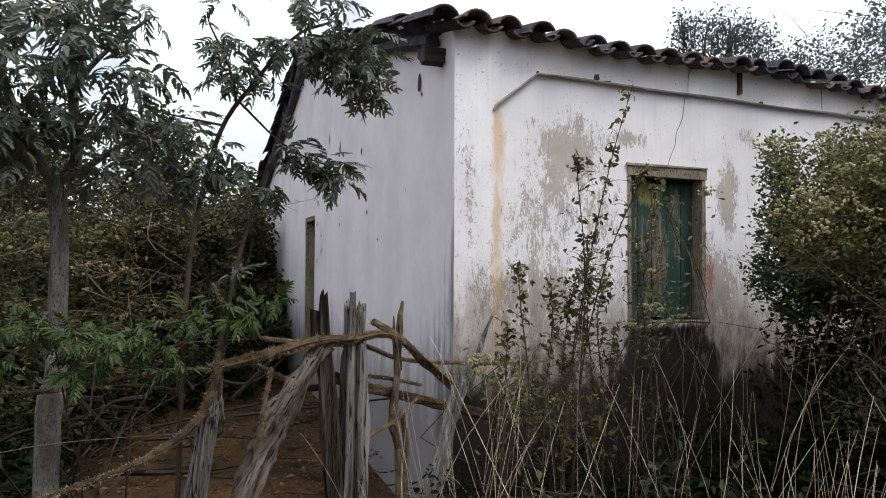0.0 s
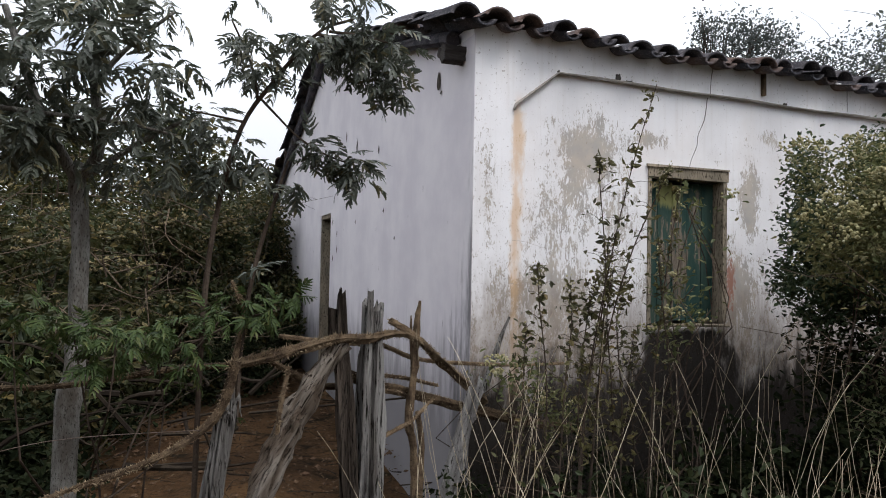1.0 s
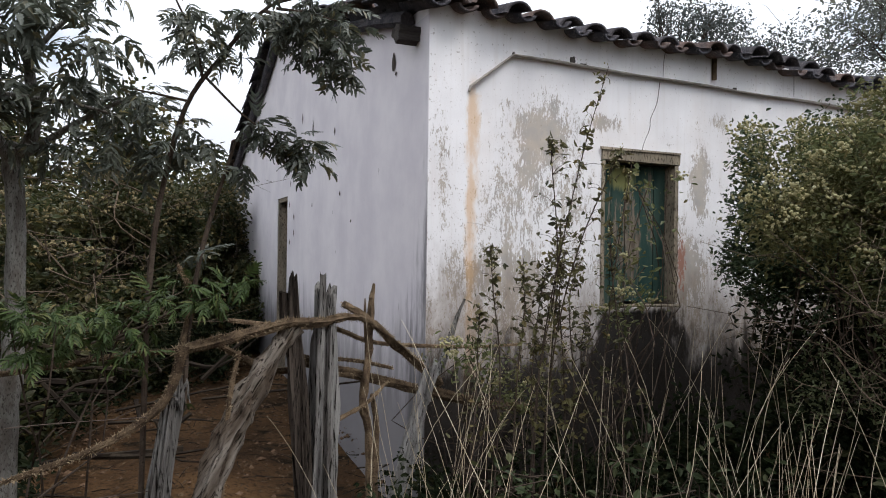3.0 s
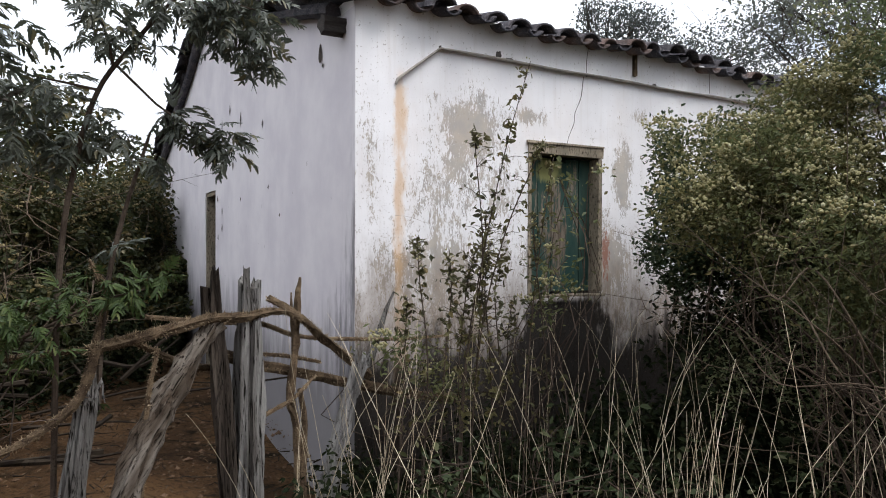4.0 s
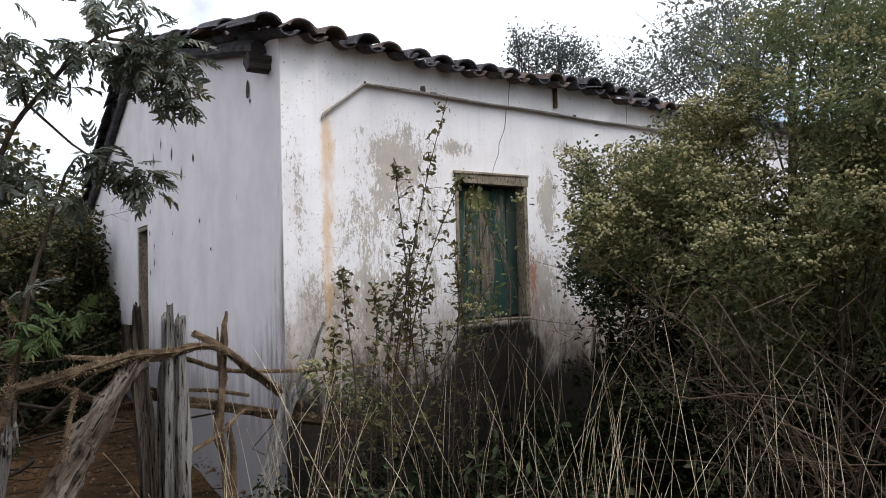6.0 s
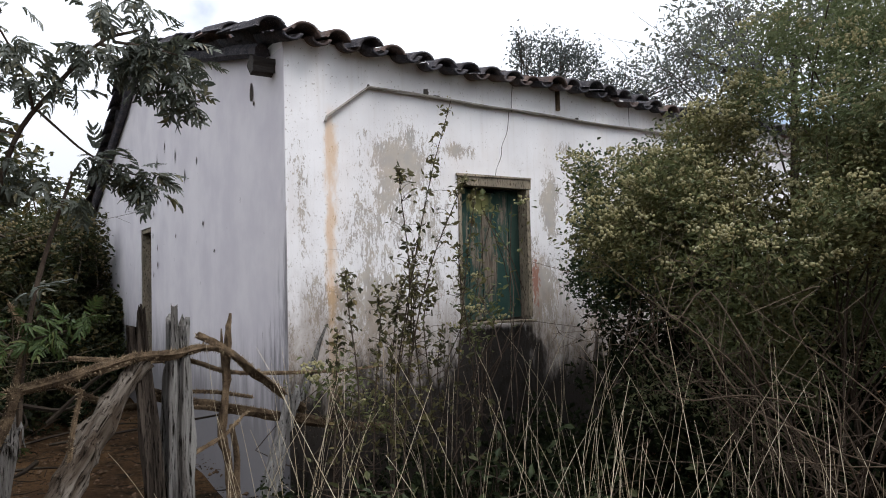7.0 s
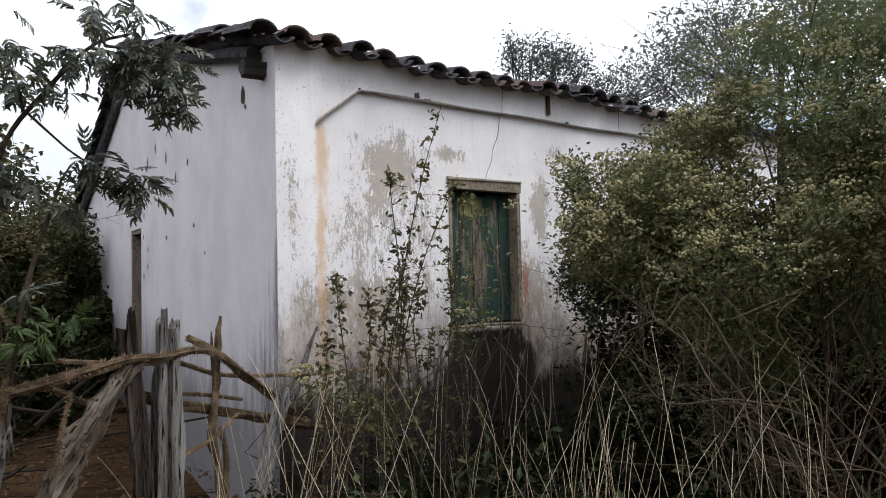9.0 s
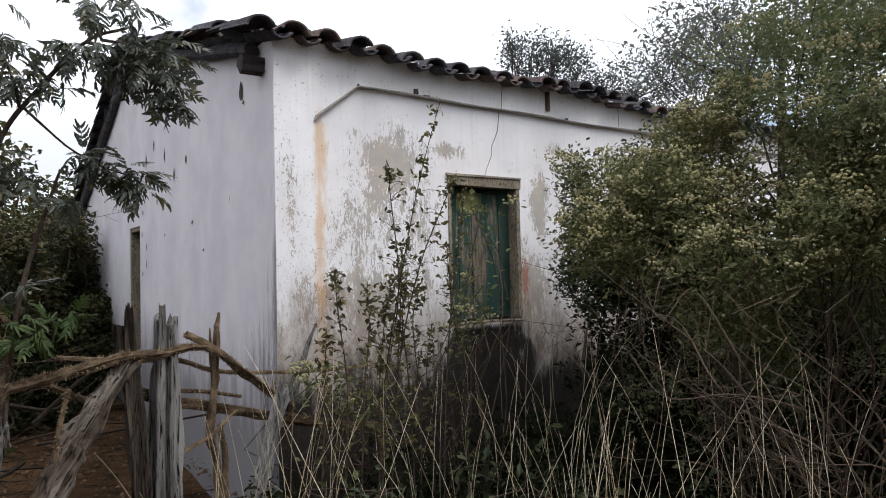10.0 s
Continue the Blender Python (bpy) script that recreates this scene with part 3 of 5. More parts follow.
for yy, zz, h in CHIPS:
    h = h * 1.7
    g = Geo()
    g.add([(-0.006, yy, zz), (-0.006, yy + 0.024, zz + h * 0.4), (-0.006, yy, zz + h), (-0.006, yy - 0.021, zz + h * 0.6)], [(0, 1, 2, 3)])
    part("chip", g, CRACK, house)

for x, z, w, h in ((1.07, 2.90, 0.035, 0.055), (1.16, 2.885, 0.05, 0.014), (2.62, 2.885, 0.03, 0.02), (0.60, 2.885, 0.012, 0.02)):
    g = Geo()
    a = [(x + w * (0.6 + 0.4 * noise.noise((i * 1.3, x, 0))) * math.cos(i * 0.785), -0.036, z + h * (0.6 + 0.4 * noise.noise((i * 1.7, z, 3))) * math.sin(i * 0.785)) for i in range(8)]
    g.add(a + [(p[0], -0.026, p[2]) for p in a], [tuple(range(8))] + [(i, (i + 1) % 8, 8 + (i + 1) % 8, 8 + i) for i in range(8)])
    part("plaster_lump", g, LOG, house, "grey broken lump of moulding")

# window with plank shutters
window = new("window")
window.parent = house
tagged(window, "shuttered window in a bleached wooden frame")
x0, x1, z0, z1 = WIN
g = Geo()
g.box((x0 - 0.006, -0.012, z1 - 0.07), (x1 + 0.012, 0.11, z1 + 0.004), 0.002)
g.box((x0 - 0.018, -0.022, z1 + 0.006), (x1 + 0.014, 0.05, z1 + 0.018), 0.004)
part("lintel", g, FRAMEWOOD, window, "bleached wooden lintel")
for a, b in ((x0 - 0.004, x0 + 0.025), (x1 - 0.034, x1 + 0.004)):
    g = Geo()
    g.box((a, -0.008, z0 + 0.03), (b, 0.11, z1 - 0.077), 0.002)
    part("jamb", g, FRAMEWOOD, window)
g = Geo()
g.tube([(x0 - 0.02, -0.02, z0 + 0.012), (1.7, -0.03, z0 + 0.02), (x1 + 0.02, -0.02, z0 + 0.008)], [0.012], 8, 0.3, 4, steps=9)
part("sill", g, FRAMEWOOD, window, "worn rounded wooden sill")
bx = x0 + 0.032
for i, w in enumerate((0.123, 0.132, 0.138, 0.134, 0.114)):
    g = Geo()
    g.box((bx + 0.003, 0.088 + 0.004 * (i % 2), z0 + 0.03 + 0.006 * (i % 3)), (bx + w - 0.003, 0.118, z1 - 0.08 - (0.03 if i == 2 else 0.008 * (i % 2))), 0.0015)
    part("plank", g, GREEN, window)
    bx += w
for z in (z0 + 0.22, z1 - 0.30):
    g = Geo()
    g.box((x0 + 0.035, 0.120, z), (x1 - 0.045, 0.143, z + 0.08))
    part("ledge", g, GREEN, window)

# gable door
door = new("door")
door.parent = house
tagged(door, "narrow side door in a wooden frame")
# flat dark panel stands in for the unlit inside of the doorway
g = Geo()
g.box((0.16, DOOR[0] + 0.05, 0.02), (0.20, DOOR[1] - 0.05, DOOR[3] - 0.06))
part("door_leaf", g, BRUSH, door, "dark sheet in place of the unlit doorway interior")
for a, b in ((DOOR[0], DOOR[0] + 0.05), (DOOR[1] - 0.05, DOOR[1])):
    g = Geo()
    g.box((0.01, a, 0), (0.22, b, DOOR[3] - 0.055), 0.002)
    part("jamb", g, FRAMEWOOD, door)
g = Geo()
g.box((0.01, DOOR[0], DOOR[3] - 0.053), (0.22, DOOR[1], DOOR[3]), 0.002)
part("lintel", g, FRAMEWOOD, door)

# roof: rafters, logs and barrel tiles
roof = new("roof")
roof.parent = house
tagged(roof, "sagging roof of old blackened barrel tiles on logs")


def roof_z(y):
    if y <= RY:
        return EAVE + 0.06 + (RIDGE - EAVE) * y / RY
    return RIDGE + 0.06 - (RIDGE - BACK) * (y - RY) / (WY - RY)


g = Geo()
ys = [0.04, RY, WY - 0.02]
deck = []
for y in ys:
    deck += [(0.02, y, roof_z(y) - 0.125), (WX - 0.02, y, roof_z(y) - 0.125)]
deck += [(x, y, z + 0.025) for x, y, z in deck]
g.add(deck, [(0, 1, 3, 2), (2, 3, 5, 4), (6, 8, 9, 7), (8, 10, 11, 9), (0, 6, 7, 1), (4, 5, 11, 10), (0, 2, 8, 6), (2, 4, 10, 8), (1, 7, 9, 3), (3, 9, 11, 5)])
part("lath_deck", g, BROWNWOOD, roof)
for y, z, xa, r in ((0.16, 2.965, -0.15, 0.055), (0.36, 3.03, -0.10, 0.034), (2.4, roof_z(2.4) - 0.12, -0.12, 0.05), (RY, RIDGE - 0.06, -0.16, 0.06), (7.0, roof_z(7.0) - 0.12, -0.12, 0.05), (9.1, roof_z(9.1) - 0.12, -0.14, 0.06)):
    g = Geo()
    g.tube([(xa, y, z), (0.3, y, z + 0.01), (WX - 0.1, y, z)], [r, r * 0.9], 12, 0.3, y)
    part("purlin", g, LOG, roof, "grey weathered log end")
g = Geo()
g.tube([(-0.06, y, roof_z(y) - 0.10 + 0.012 * math.sin(y * 3)) for y in np.linspace(0.2, RY, 9)], [0.05, 0.045], 8, 0.3, 2)
part("verge_rafter", g, TILE, roof)
g = Geo()
g.tube([(-0.06, y, roof_z(y) - 0.10 + 0.012 * math.sin(y * 3)) for y in np.linspace(RY, WY, 9)], [0.06, 0.06], 8, 0.4, 5)
part("verge_rafter", g, TILE, roof)
g = Geo()
g.box((2.375, -0.05, 2.925), (2.405, -0.028, 3.10), 0.004)
part("peg", g, BROWNWOOD, roof, "brown wooden peg below the tiles")


def tile_shape(r0, r1, length, thick, up):
    """A half-round tapered tile along +y, hollow below (up) or above."""
    v, f, n = [], [], 8
    for y, r in ((0, r0), (length, r1)):
        for rad in (r, r - thick):
            for i in range(n + 1):
                a = math.pi * (0.06 + 0.88 * i / n)
                v.append((rad * math.cos(a), y, (rad * math.sin(a) * 0.80) * (1 if up else -1)))
    m = n + 1
    for i in range(n):
        f += [(i, i + 1, 2 * m + i + 1, 2 * m + i), (m + i + 1, m + i, 3 * m + i, 3 * m + i + 1), (i + 1, i, m + i, m + i + 1), (2 * m + i, 2 * m + i + 1, 3 * m + i + 1, 3 * m + i)]
    for i in (0, n):
        f.append((i, 2 * m + i, 3 * m + i, m + i))
    return v, f


COVER, CHANNEL = tile_shape(0.100, 0.082, 0.50, 0.019, True), tile_shape(0.073, 0.086, 0.50, 0.019, False)


# ---- fence ----
def spikes(geo, pts, radii, per_m, length, seed):
    """Short stiff spines all round a branch."""
    rng = np.random.default_rng(seed)
    for a, b, r in zip(pts[:-1], pts[1:], radii):
        for _ in range(max(1, int(np.linalg.norm(b - a) * per_m * 8))):
            p = a + (b - a) * rng.uniform()
            d = rng.normal(0, 1, 3)
            d /= np.linalg.norm(d)
            s = np.cross(d, rng.normal(0, 1, 3))
            s *= 0.0030 / np.linalg.norm(s)
            tip = p + d * (r + length * rng.uniform(0.15, 0.9))
            q = p + d * r * 0.6
            o = np.cross(d, s)
            geo.add([q + s, q - 0.5 * s + o, q - 0.5 * s - o, tip], [(0, 1, 3), (1, 2, 3), (2, 0, 3)])


class Limb(Geo):
    spines = None


def limb(points, radii, sides, wobble, seed, steps=14, spiny=0, spine=0.018):
    g = Limb()
    pts, rr = g.tube(points, radii, sides, wobble, seed, steps=steps)
    g.spines = None
    if spiny:
        g.spines = Geo()
        spikes(g.spines, pts, rr, spiny, spine, int(seed * 10))
    return g


def split_post(foot, head, r0, r1, seed, lean=(0, 0)):
    """A weathered post, grooved lengthwise, with a jagged, splintered head."""
    rng = np.random.default_rng(seed)
    foot, head = np.array(foot, float), np.array(head, float)
    n, sides = 26, 32
    groove = rng.uniform(0.42, 1.15, sides)
    groove = 0.8 * groove + 0.2 * np.roll(groove, 1)
    jag = np.repeat(rng.uniform(-0.30, 0.03, sides // 4), 4) + rng.uniform(-0.025, 0.02, sides)
    ang = np.linspace(0, 2 * math.pi, sides, endpoint=False)
    verts, faces = [], []
    for i in range(n):
        u = i / (n - 1)
        c = foot + (head - foot) * u + np.array([lean[0], lean[1], 0]) * math.sin(math.pi * u)
        r = r0 + (r1 - r0) * u
        for j in range(sides):
            k = groove[j] * (1 + 0.30 * noise.noise((j * 0.7, u * 6, seed)) + 0.18 * noise.noise((j * 0.25, u * 2.5, seed + 9)))
            dz = jag[j] * max(0, (u - 0.75) / 0.25) ** 2
            verts.append((c[0] + r * k * math.cos(ang[j]), c[1] + r * k * math.sin(ang[j]), c[2] + dz))
    for i in range(n - 1):
        for j in range(sides):
            a, b = i * sides + j, i * sides + (j + 1) % sides
            faces.append((a, b, b + sides, a + sides))
    verts.append(tuple(head + np.array([0, 0, -0.10])))
    for j in range(sides):
        faces.append(((n - 1) * sides + j, (n - 1) * sides + (j + 1) % sides, len(verts) - 1))
    g = Geo()
    g.add(verts, faces)
    return g


def fence_part(name, geo, material, parent, label=""):
    ob = part(name, geo, material, parent, label)
    if isinstance(geo, Limb) and geo.spines:
        tagged(part("spine", geo.spines, SPINE, ob), kind="stuff")
    return ob


fence = thing("fence", "ruined rustic fence of weathered split posts and spiny rails", "fence")
fence_part("post", split_post((-0.80, -0.505, -0.2), (-0.955, -0.562, 1.47), 0.058, 0.050, 11), DARKWOOD, fence, "leaning splintered post")
fence_part("post", split_post((-0.785, -0.49, -0.2), (-0.755, -0.481, 1.45), 0.112, 0.062, 12), GREYWOOD, fence, "thick grey splintered post")
fence_part("post", limb([(-0.45, -0.36, -0.1), (-0.47, -0.368, 0.53), (-0.514, -0.386, 0.784), (-0.481, -0.372, 1.02), (-0.468, -0.366, 1.28), (-0.456, -0.363, 1.40)], [0.026, 0.022, 0.026, 0.022, 0.020, 0.007], 10, 0.7, 1.3, 22), BROWNWOOD, fence, "thin dark stake")
fence_part("post", split_post((-0.42, -0.42, -0.15), (-0.09, -0.31, 0.95), 0.066, 0.045, 14), PALEWOOD, fence, "leaning pale split post")
fence_part("post", limb([(-0.06, -0.2, 0.70), (0.10, -0.14, 1.0), (0.16, -0.12, 1.15), (0.235, -0.09, 1.28)], [0.03, 0.018, 0.007], 7, 0.4, 2.2), GREYWOOD, fence)
fence_part("post", split_post((-1.62, -0.83, -0.2), (-1.45, -0.761, 1.20), 0.066, 0.042, 15), GREYWOOD, fence, "grey fissured post")
fence_part("post", limb([(-1.453, -0.77, 1.12), (-1.40, -0.741, 1.36), (-1.425, -0.75, 1.43), (-1.465, -0.765, 1.51)], [0.02, 0.016, 0.007], 8, 0.5, 3.1, spiny=60), BROWNWOOD, fence)
fence_part("splinter", limb([(-0.49, -0.365, 1.02), (-0.50, -0.36, 1.2), (-0.505, -0.36, 1.32)], [0.012, 0.01, 0.003], 6, 0.5, 1.9, 8), BROWNWOOD, fence)
fence_part("brace", limb([(-1.46, -0.78, -0.05), (-1.31, -0.71, 0.57), (-1.165, -0.65, 0.88), (-1.04, -0.60, 1.08), (-0.93, -0.575, 1.215)], [0.05, 0.046, 0.056, 0.034, 0.04], 16, 0.55, 4.4, 26), BRACEWOOD, fence, "slanting stripped trunk used as a brace")
fence_part("rail", limb([(-1.47, -0.80, 1.15), (-1.23, -0.70, 1.185), (-0.974, -0.61, 1.232), (-0.80, -0.56, 1.225), (-0.612, -0.47, 1.236), (-0.483, -0.42, 1.192), (-0.262, -0.32, 1.017), (0.01, -0.22, 0.80)], [0.024, 0.027, 0.024, 0.025, 0.019, 0.022, 0.027, 0.03], 10, 0.5, 5.2, 30, 150, 0.022), BROWNWOOD, fence, "bent spiny brown branch")
fence_part("rail", limb([(-0.655, -0.47, 1.30), (-0.56, -0.44, 1.25), (-0.48, -0.42, 1.185)], [0.018, 0.022], 8, 0.3, 5.9, 8, 120), BROWNWOOD, fence)
fence_part("rail", limb([(-0.95, -0.53, 1.09), (-0.80, -0.43, 0.995), (-0.347, -0.28, 0.845), (-0.033, -0.25, 0.748), (0.335, -0.16, 0.64), (0.75, -0.12, 0.55)], [0.026, 0.028, 0.028, 0.031, 0.024], 10, 0.5, 6.1, 24, 110), BROWNWOOD, fence, "thick spiny lower rail")
fence_part("rail", limb([(-0.78, -0.42, 1.02), (-0.55, -0.36, 0.985), (-0.33, -0.33, 0.925)], [0.011, 0.008], 8, 0.3, 6.6, 8, 110), BROWNWOOD, fence)
fence_part("rail", limb([(-1.243, -0.64, 1.255), (-0.939, -0.51, 1.20), (-0.681, -0.40, 1.168), (-0.453, -0.32, 1.075), (-0.1, -0.2, 1.02), (0.25, -0.16, 0.99), (0.6, -0.14, 0.985)], [0.010, 0.013, 0.012, 0.010, 0.007], 8, 0.3, 7.3, 24, 90, 0.014), BROWNWOOD, fence)
fence_part("rail", limb([(-2.6, -0.75, 1.10), (-2.1, -0.7, 1.08), (-1.75, -0.68, 1.12), (-1.45, -0.70, 1.14)], [0.010, 0.012, 0.013], 8, 0.3, 7.9, 16, 60), BROWNWOOD, fence)
fence_part("rail", limb([(-0.80, -0.5, 0.66), (-0.62, -0.44, 0.72), (-0.50, -0.40, 0.76), (-0.37, -0.36, 0.86)], [0.010, 0.012, 0.006], 8, 0.4, 8.3, 12, 60), BROWNWOOD, fence)
fence_part("branch", limb([(-1.44, -0.80, 1.17), (-1.50, -0.82, 0.975), (-1.61, -0.86, 0.874), (-1.776, -0.93, 0.804), (-2.017, -1.03, 0.76), (-2.2, -1.08, 0.72)], [0.02, 0.018, 0.012, 0.006], 8, 0.3, 8.8, 20, 110, 0.02), BROWNWOOD, fence, "drooping pale thorny branch")
fence_part("branch", limb([(-0.46, -0.37, 0.80), (-0.43, -0.36, 0.6), (-0.45, -0.38, 0.35), (-0.42, -0.36, 0.0)], [0.012, 0.02, 0.024], 7, 0.4, 9.3, 10), BROWNWOOD, fence)
fence_part("branch", limb([(-1.30, -0.7, 0.02), (-1.26, -0.68, 0.6), (-1.24, -0.69, 0.9), (-1.20, -0.68, 1.12)], [0.012, 0.012, 0.008], 6, 0.3, 9.9, 10, 90), BROWNWOOD, fence)
fence_part("branch", limb([(-1.30, -0.58, 1.15), (-1.05, -0.5, 1.0), (-0.9, -0.45, 0.97)], [0.014, 0.018], 7, 0.3, 10.4, 10, 80), BROWNWOOD, fence)
for h in (0.62, 0.92):
    g = Geo()
    g.tube([(-3.4, -1.55, h + 0.05), (-2.5, -1.22, h), (-2.08, -0.98, h + 0.01), (-1.56, -0.86, h - 0.02)], [0.0016], 4, steps=18)
    part("wire", g, WIRE, fence, "slack rusted wire")


# ---- trees ----
def feather_tree():
    t = thing("feathery_tree", "slender pale-barked tree with drooping feathery dark leaves", "tree", (-2.06, -0.55, 0))
    g = Geo()
    g.tube([(-2.125, -0.55, -0.1), (-2.11, -0.55, 0.75), (-2.10, -0.55, 1.02), (-2.085, -0.55, 1.12), (-2.08, -0.55, 1.40), (-2.076, -0.56, 1.69), (-2.095, -0.57, 1.93), (-2.07, -0.58, 2.0)], [0.047, 0.046, 0.050, 0.040, 0.036, 0.034, 0.033, 0.033], 16, 0.22, 3, steps=30)
    for line, r in (([(-2.085, -0.57, 1.92), (-2.16, -0.60, 2.05), (-2.24, -0.66, 2.25), (-2.35, -0.7, 2.6)], 0.03), ([(-2.06, -0.58, 1.95), (-2.01, -0.60, 2.08), (-2.03, -0.62, 2.3), (-2.04, -0.64, 2.6), (-2.0, -0.66, 2.9)], 0.03),
                    ([(-2.05, -0.58, 1.96), (-1.96, -0.62, 2.02), (-1.82, -0.66, 2.12), (-1.68, -0.7, 2.2)], 0.018), ([(-2.5, -0.85, 2.17), (-2.2, -0.82, 2.16), (-1.9, -0.8, 2.15), (-1.7, -0.78, 2.12)], 0.012),
                    ([(-2.2, -0.62, 2.2), (-2.35, -0.75, 2.3), (-2.55, -0.9, 2.35)], 0.014), ([(-2.03, -0.62, 2.35), (-1.9, -0.68, 2.5), (-1.72, -0.74, 2.66)], 0.014)):
        g.tube(line, [r, r * 0.45], 8, 0.2, r * 100, steps=12)
    part("trunk", g, BARK, t, smooth=True)
    g = Geo()
    rng = np.random.default_rng(5)
    for i in range(62):
        c = (rng.uniform(-2.6, -1.66), rng.uniform(-1.0, -0.45), rng.uniform(2.05, 2.85))
        if c[2] > 2.55 and i % 2 or c[0] > -1.85 and c[2] > 2.45 or c[2] < 2.1 and abs(c[0] + 2.06) < 0.12:
            continue
        fronds(g, c, (0.15, 0.13, 0.08), 6, 100 + i, TREEFROND, (0.75, 1.2), 0.3)
    for i in range(16):
        fronds(g, (rng.uniform(-2.7, -2.16), rng.uniform(-0.95, -0.5), rng.uniform(1.95, 2.35)), (0.14, 0.12, 0.07), 6, 400 + i, TREEFROND, (0.7, 1.1), 0.35)
    for c in ((-1.66, -0.72, 2.12), (-1.72, -0.74, 2.02), (-1.80, -0.7, 2.24), (-1.62, -0.74, 2.2), (-1.78, -0.72, 2.7), (-1.9, -0.72, 2.6), (-1.85, -0.66, 1.98), (-1.95, -0.7, 2.02)):
        fronds(g, c, (0.11, 0.1, 0.06), 6, int(-c[0] * 1000), TREEFROND, (0.6, 1.0), 0.3)
    part("crown", g, FEATHER, t)


feather_tree()


def low_regrowth():
    t = thing("feathery_shrub", "low bright-green feathery regrowth beside the fence posts", "shrub", (-1.95, -0.8, 0))
    g = Geo()
    rng = np.random.default_rng(9)
    tips = [np.array(p) for p in ((-2.05, -0.9, 1.35), (-1.9, -0.85, 1.3), (-1.65, -0.82, 1.3), (-1.5, -0.8, 1.36), (-2.25, -0.85, 1.3), (-1.75, -0.8, 1.2))]
    stems(g, (-2.02, -0.6, 0.0), tips, 0.006, 0.003, rng, 5)
    g.tube([(-1.72, -0.84, 1.21), (-1.58, -0.82, 1.27), (-1.42, -0.8, 1.35), (-1.25, -0.80, 1.39)], [0.008, 0.004], 5, steps=9)
    part("stem", g, TWIG, t)
    g = Geo()
    for c, r, n in (((-2.05, -0.88, 1.33), 0.14, 14), ((-1.93, -0.86, 1.27), 0.15, 18), ((-1.82, -0.84, 1.32), 0.12, 10), ((-1.66, -0.82, 1.27), 0.13, 14), ((-1.56, -0.82, 1.36), 0.12, 14), ((-1.45, -0.8, 1.43), 0.10, 9), ((-2.2, -0.85, 1.38), 0.14, 12), ((-1.95, -0.86, 1.17), 0.09, 8), ((-2.3, -0.9, 1.22), 0.12, 10), ((-1.62, -0.85, 1.15), 0.09, 7), ((-1.26, -0.82, 1.41), 0.07, 5), ((-1.34, -0.8, 1.36), 0.07, 5), ((-1.2, -0.8, 1.45), 0.06, 4), ((-1.45, -0.8, 0.92), 0.05, 3)):
        fronds(g, c, (r, r * 0.8, r * 0.55), int(n * 1.4), int(abs(c[0]) * 977 + c[2] * 100), BIGFROND, (0.5, 0.85), 0.25)
    part("foliage", g, FEATHER_LOW, t)


low_regrowth()


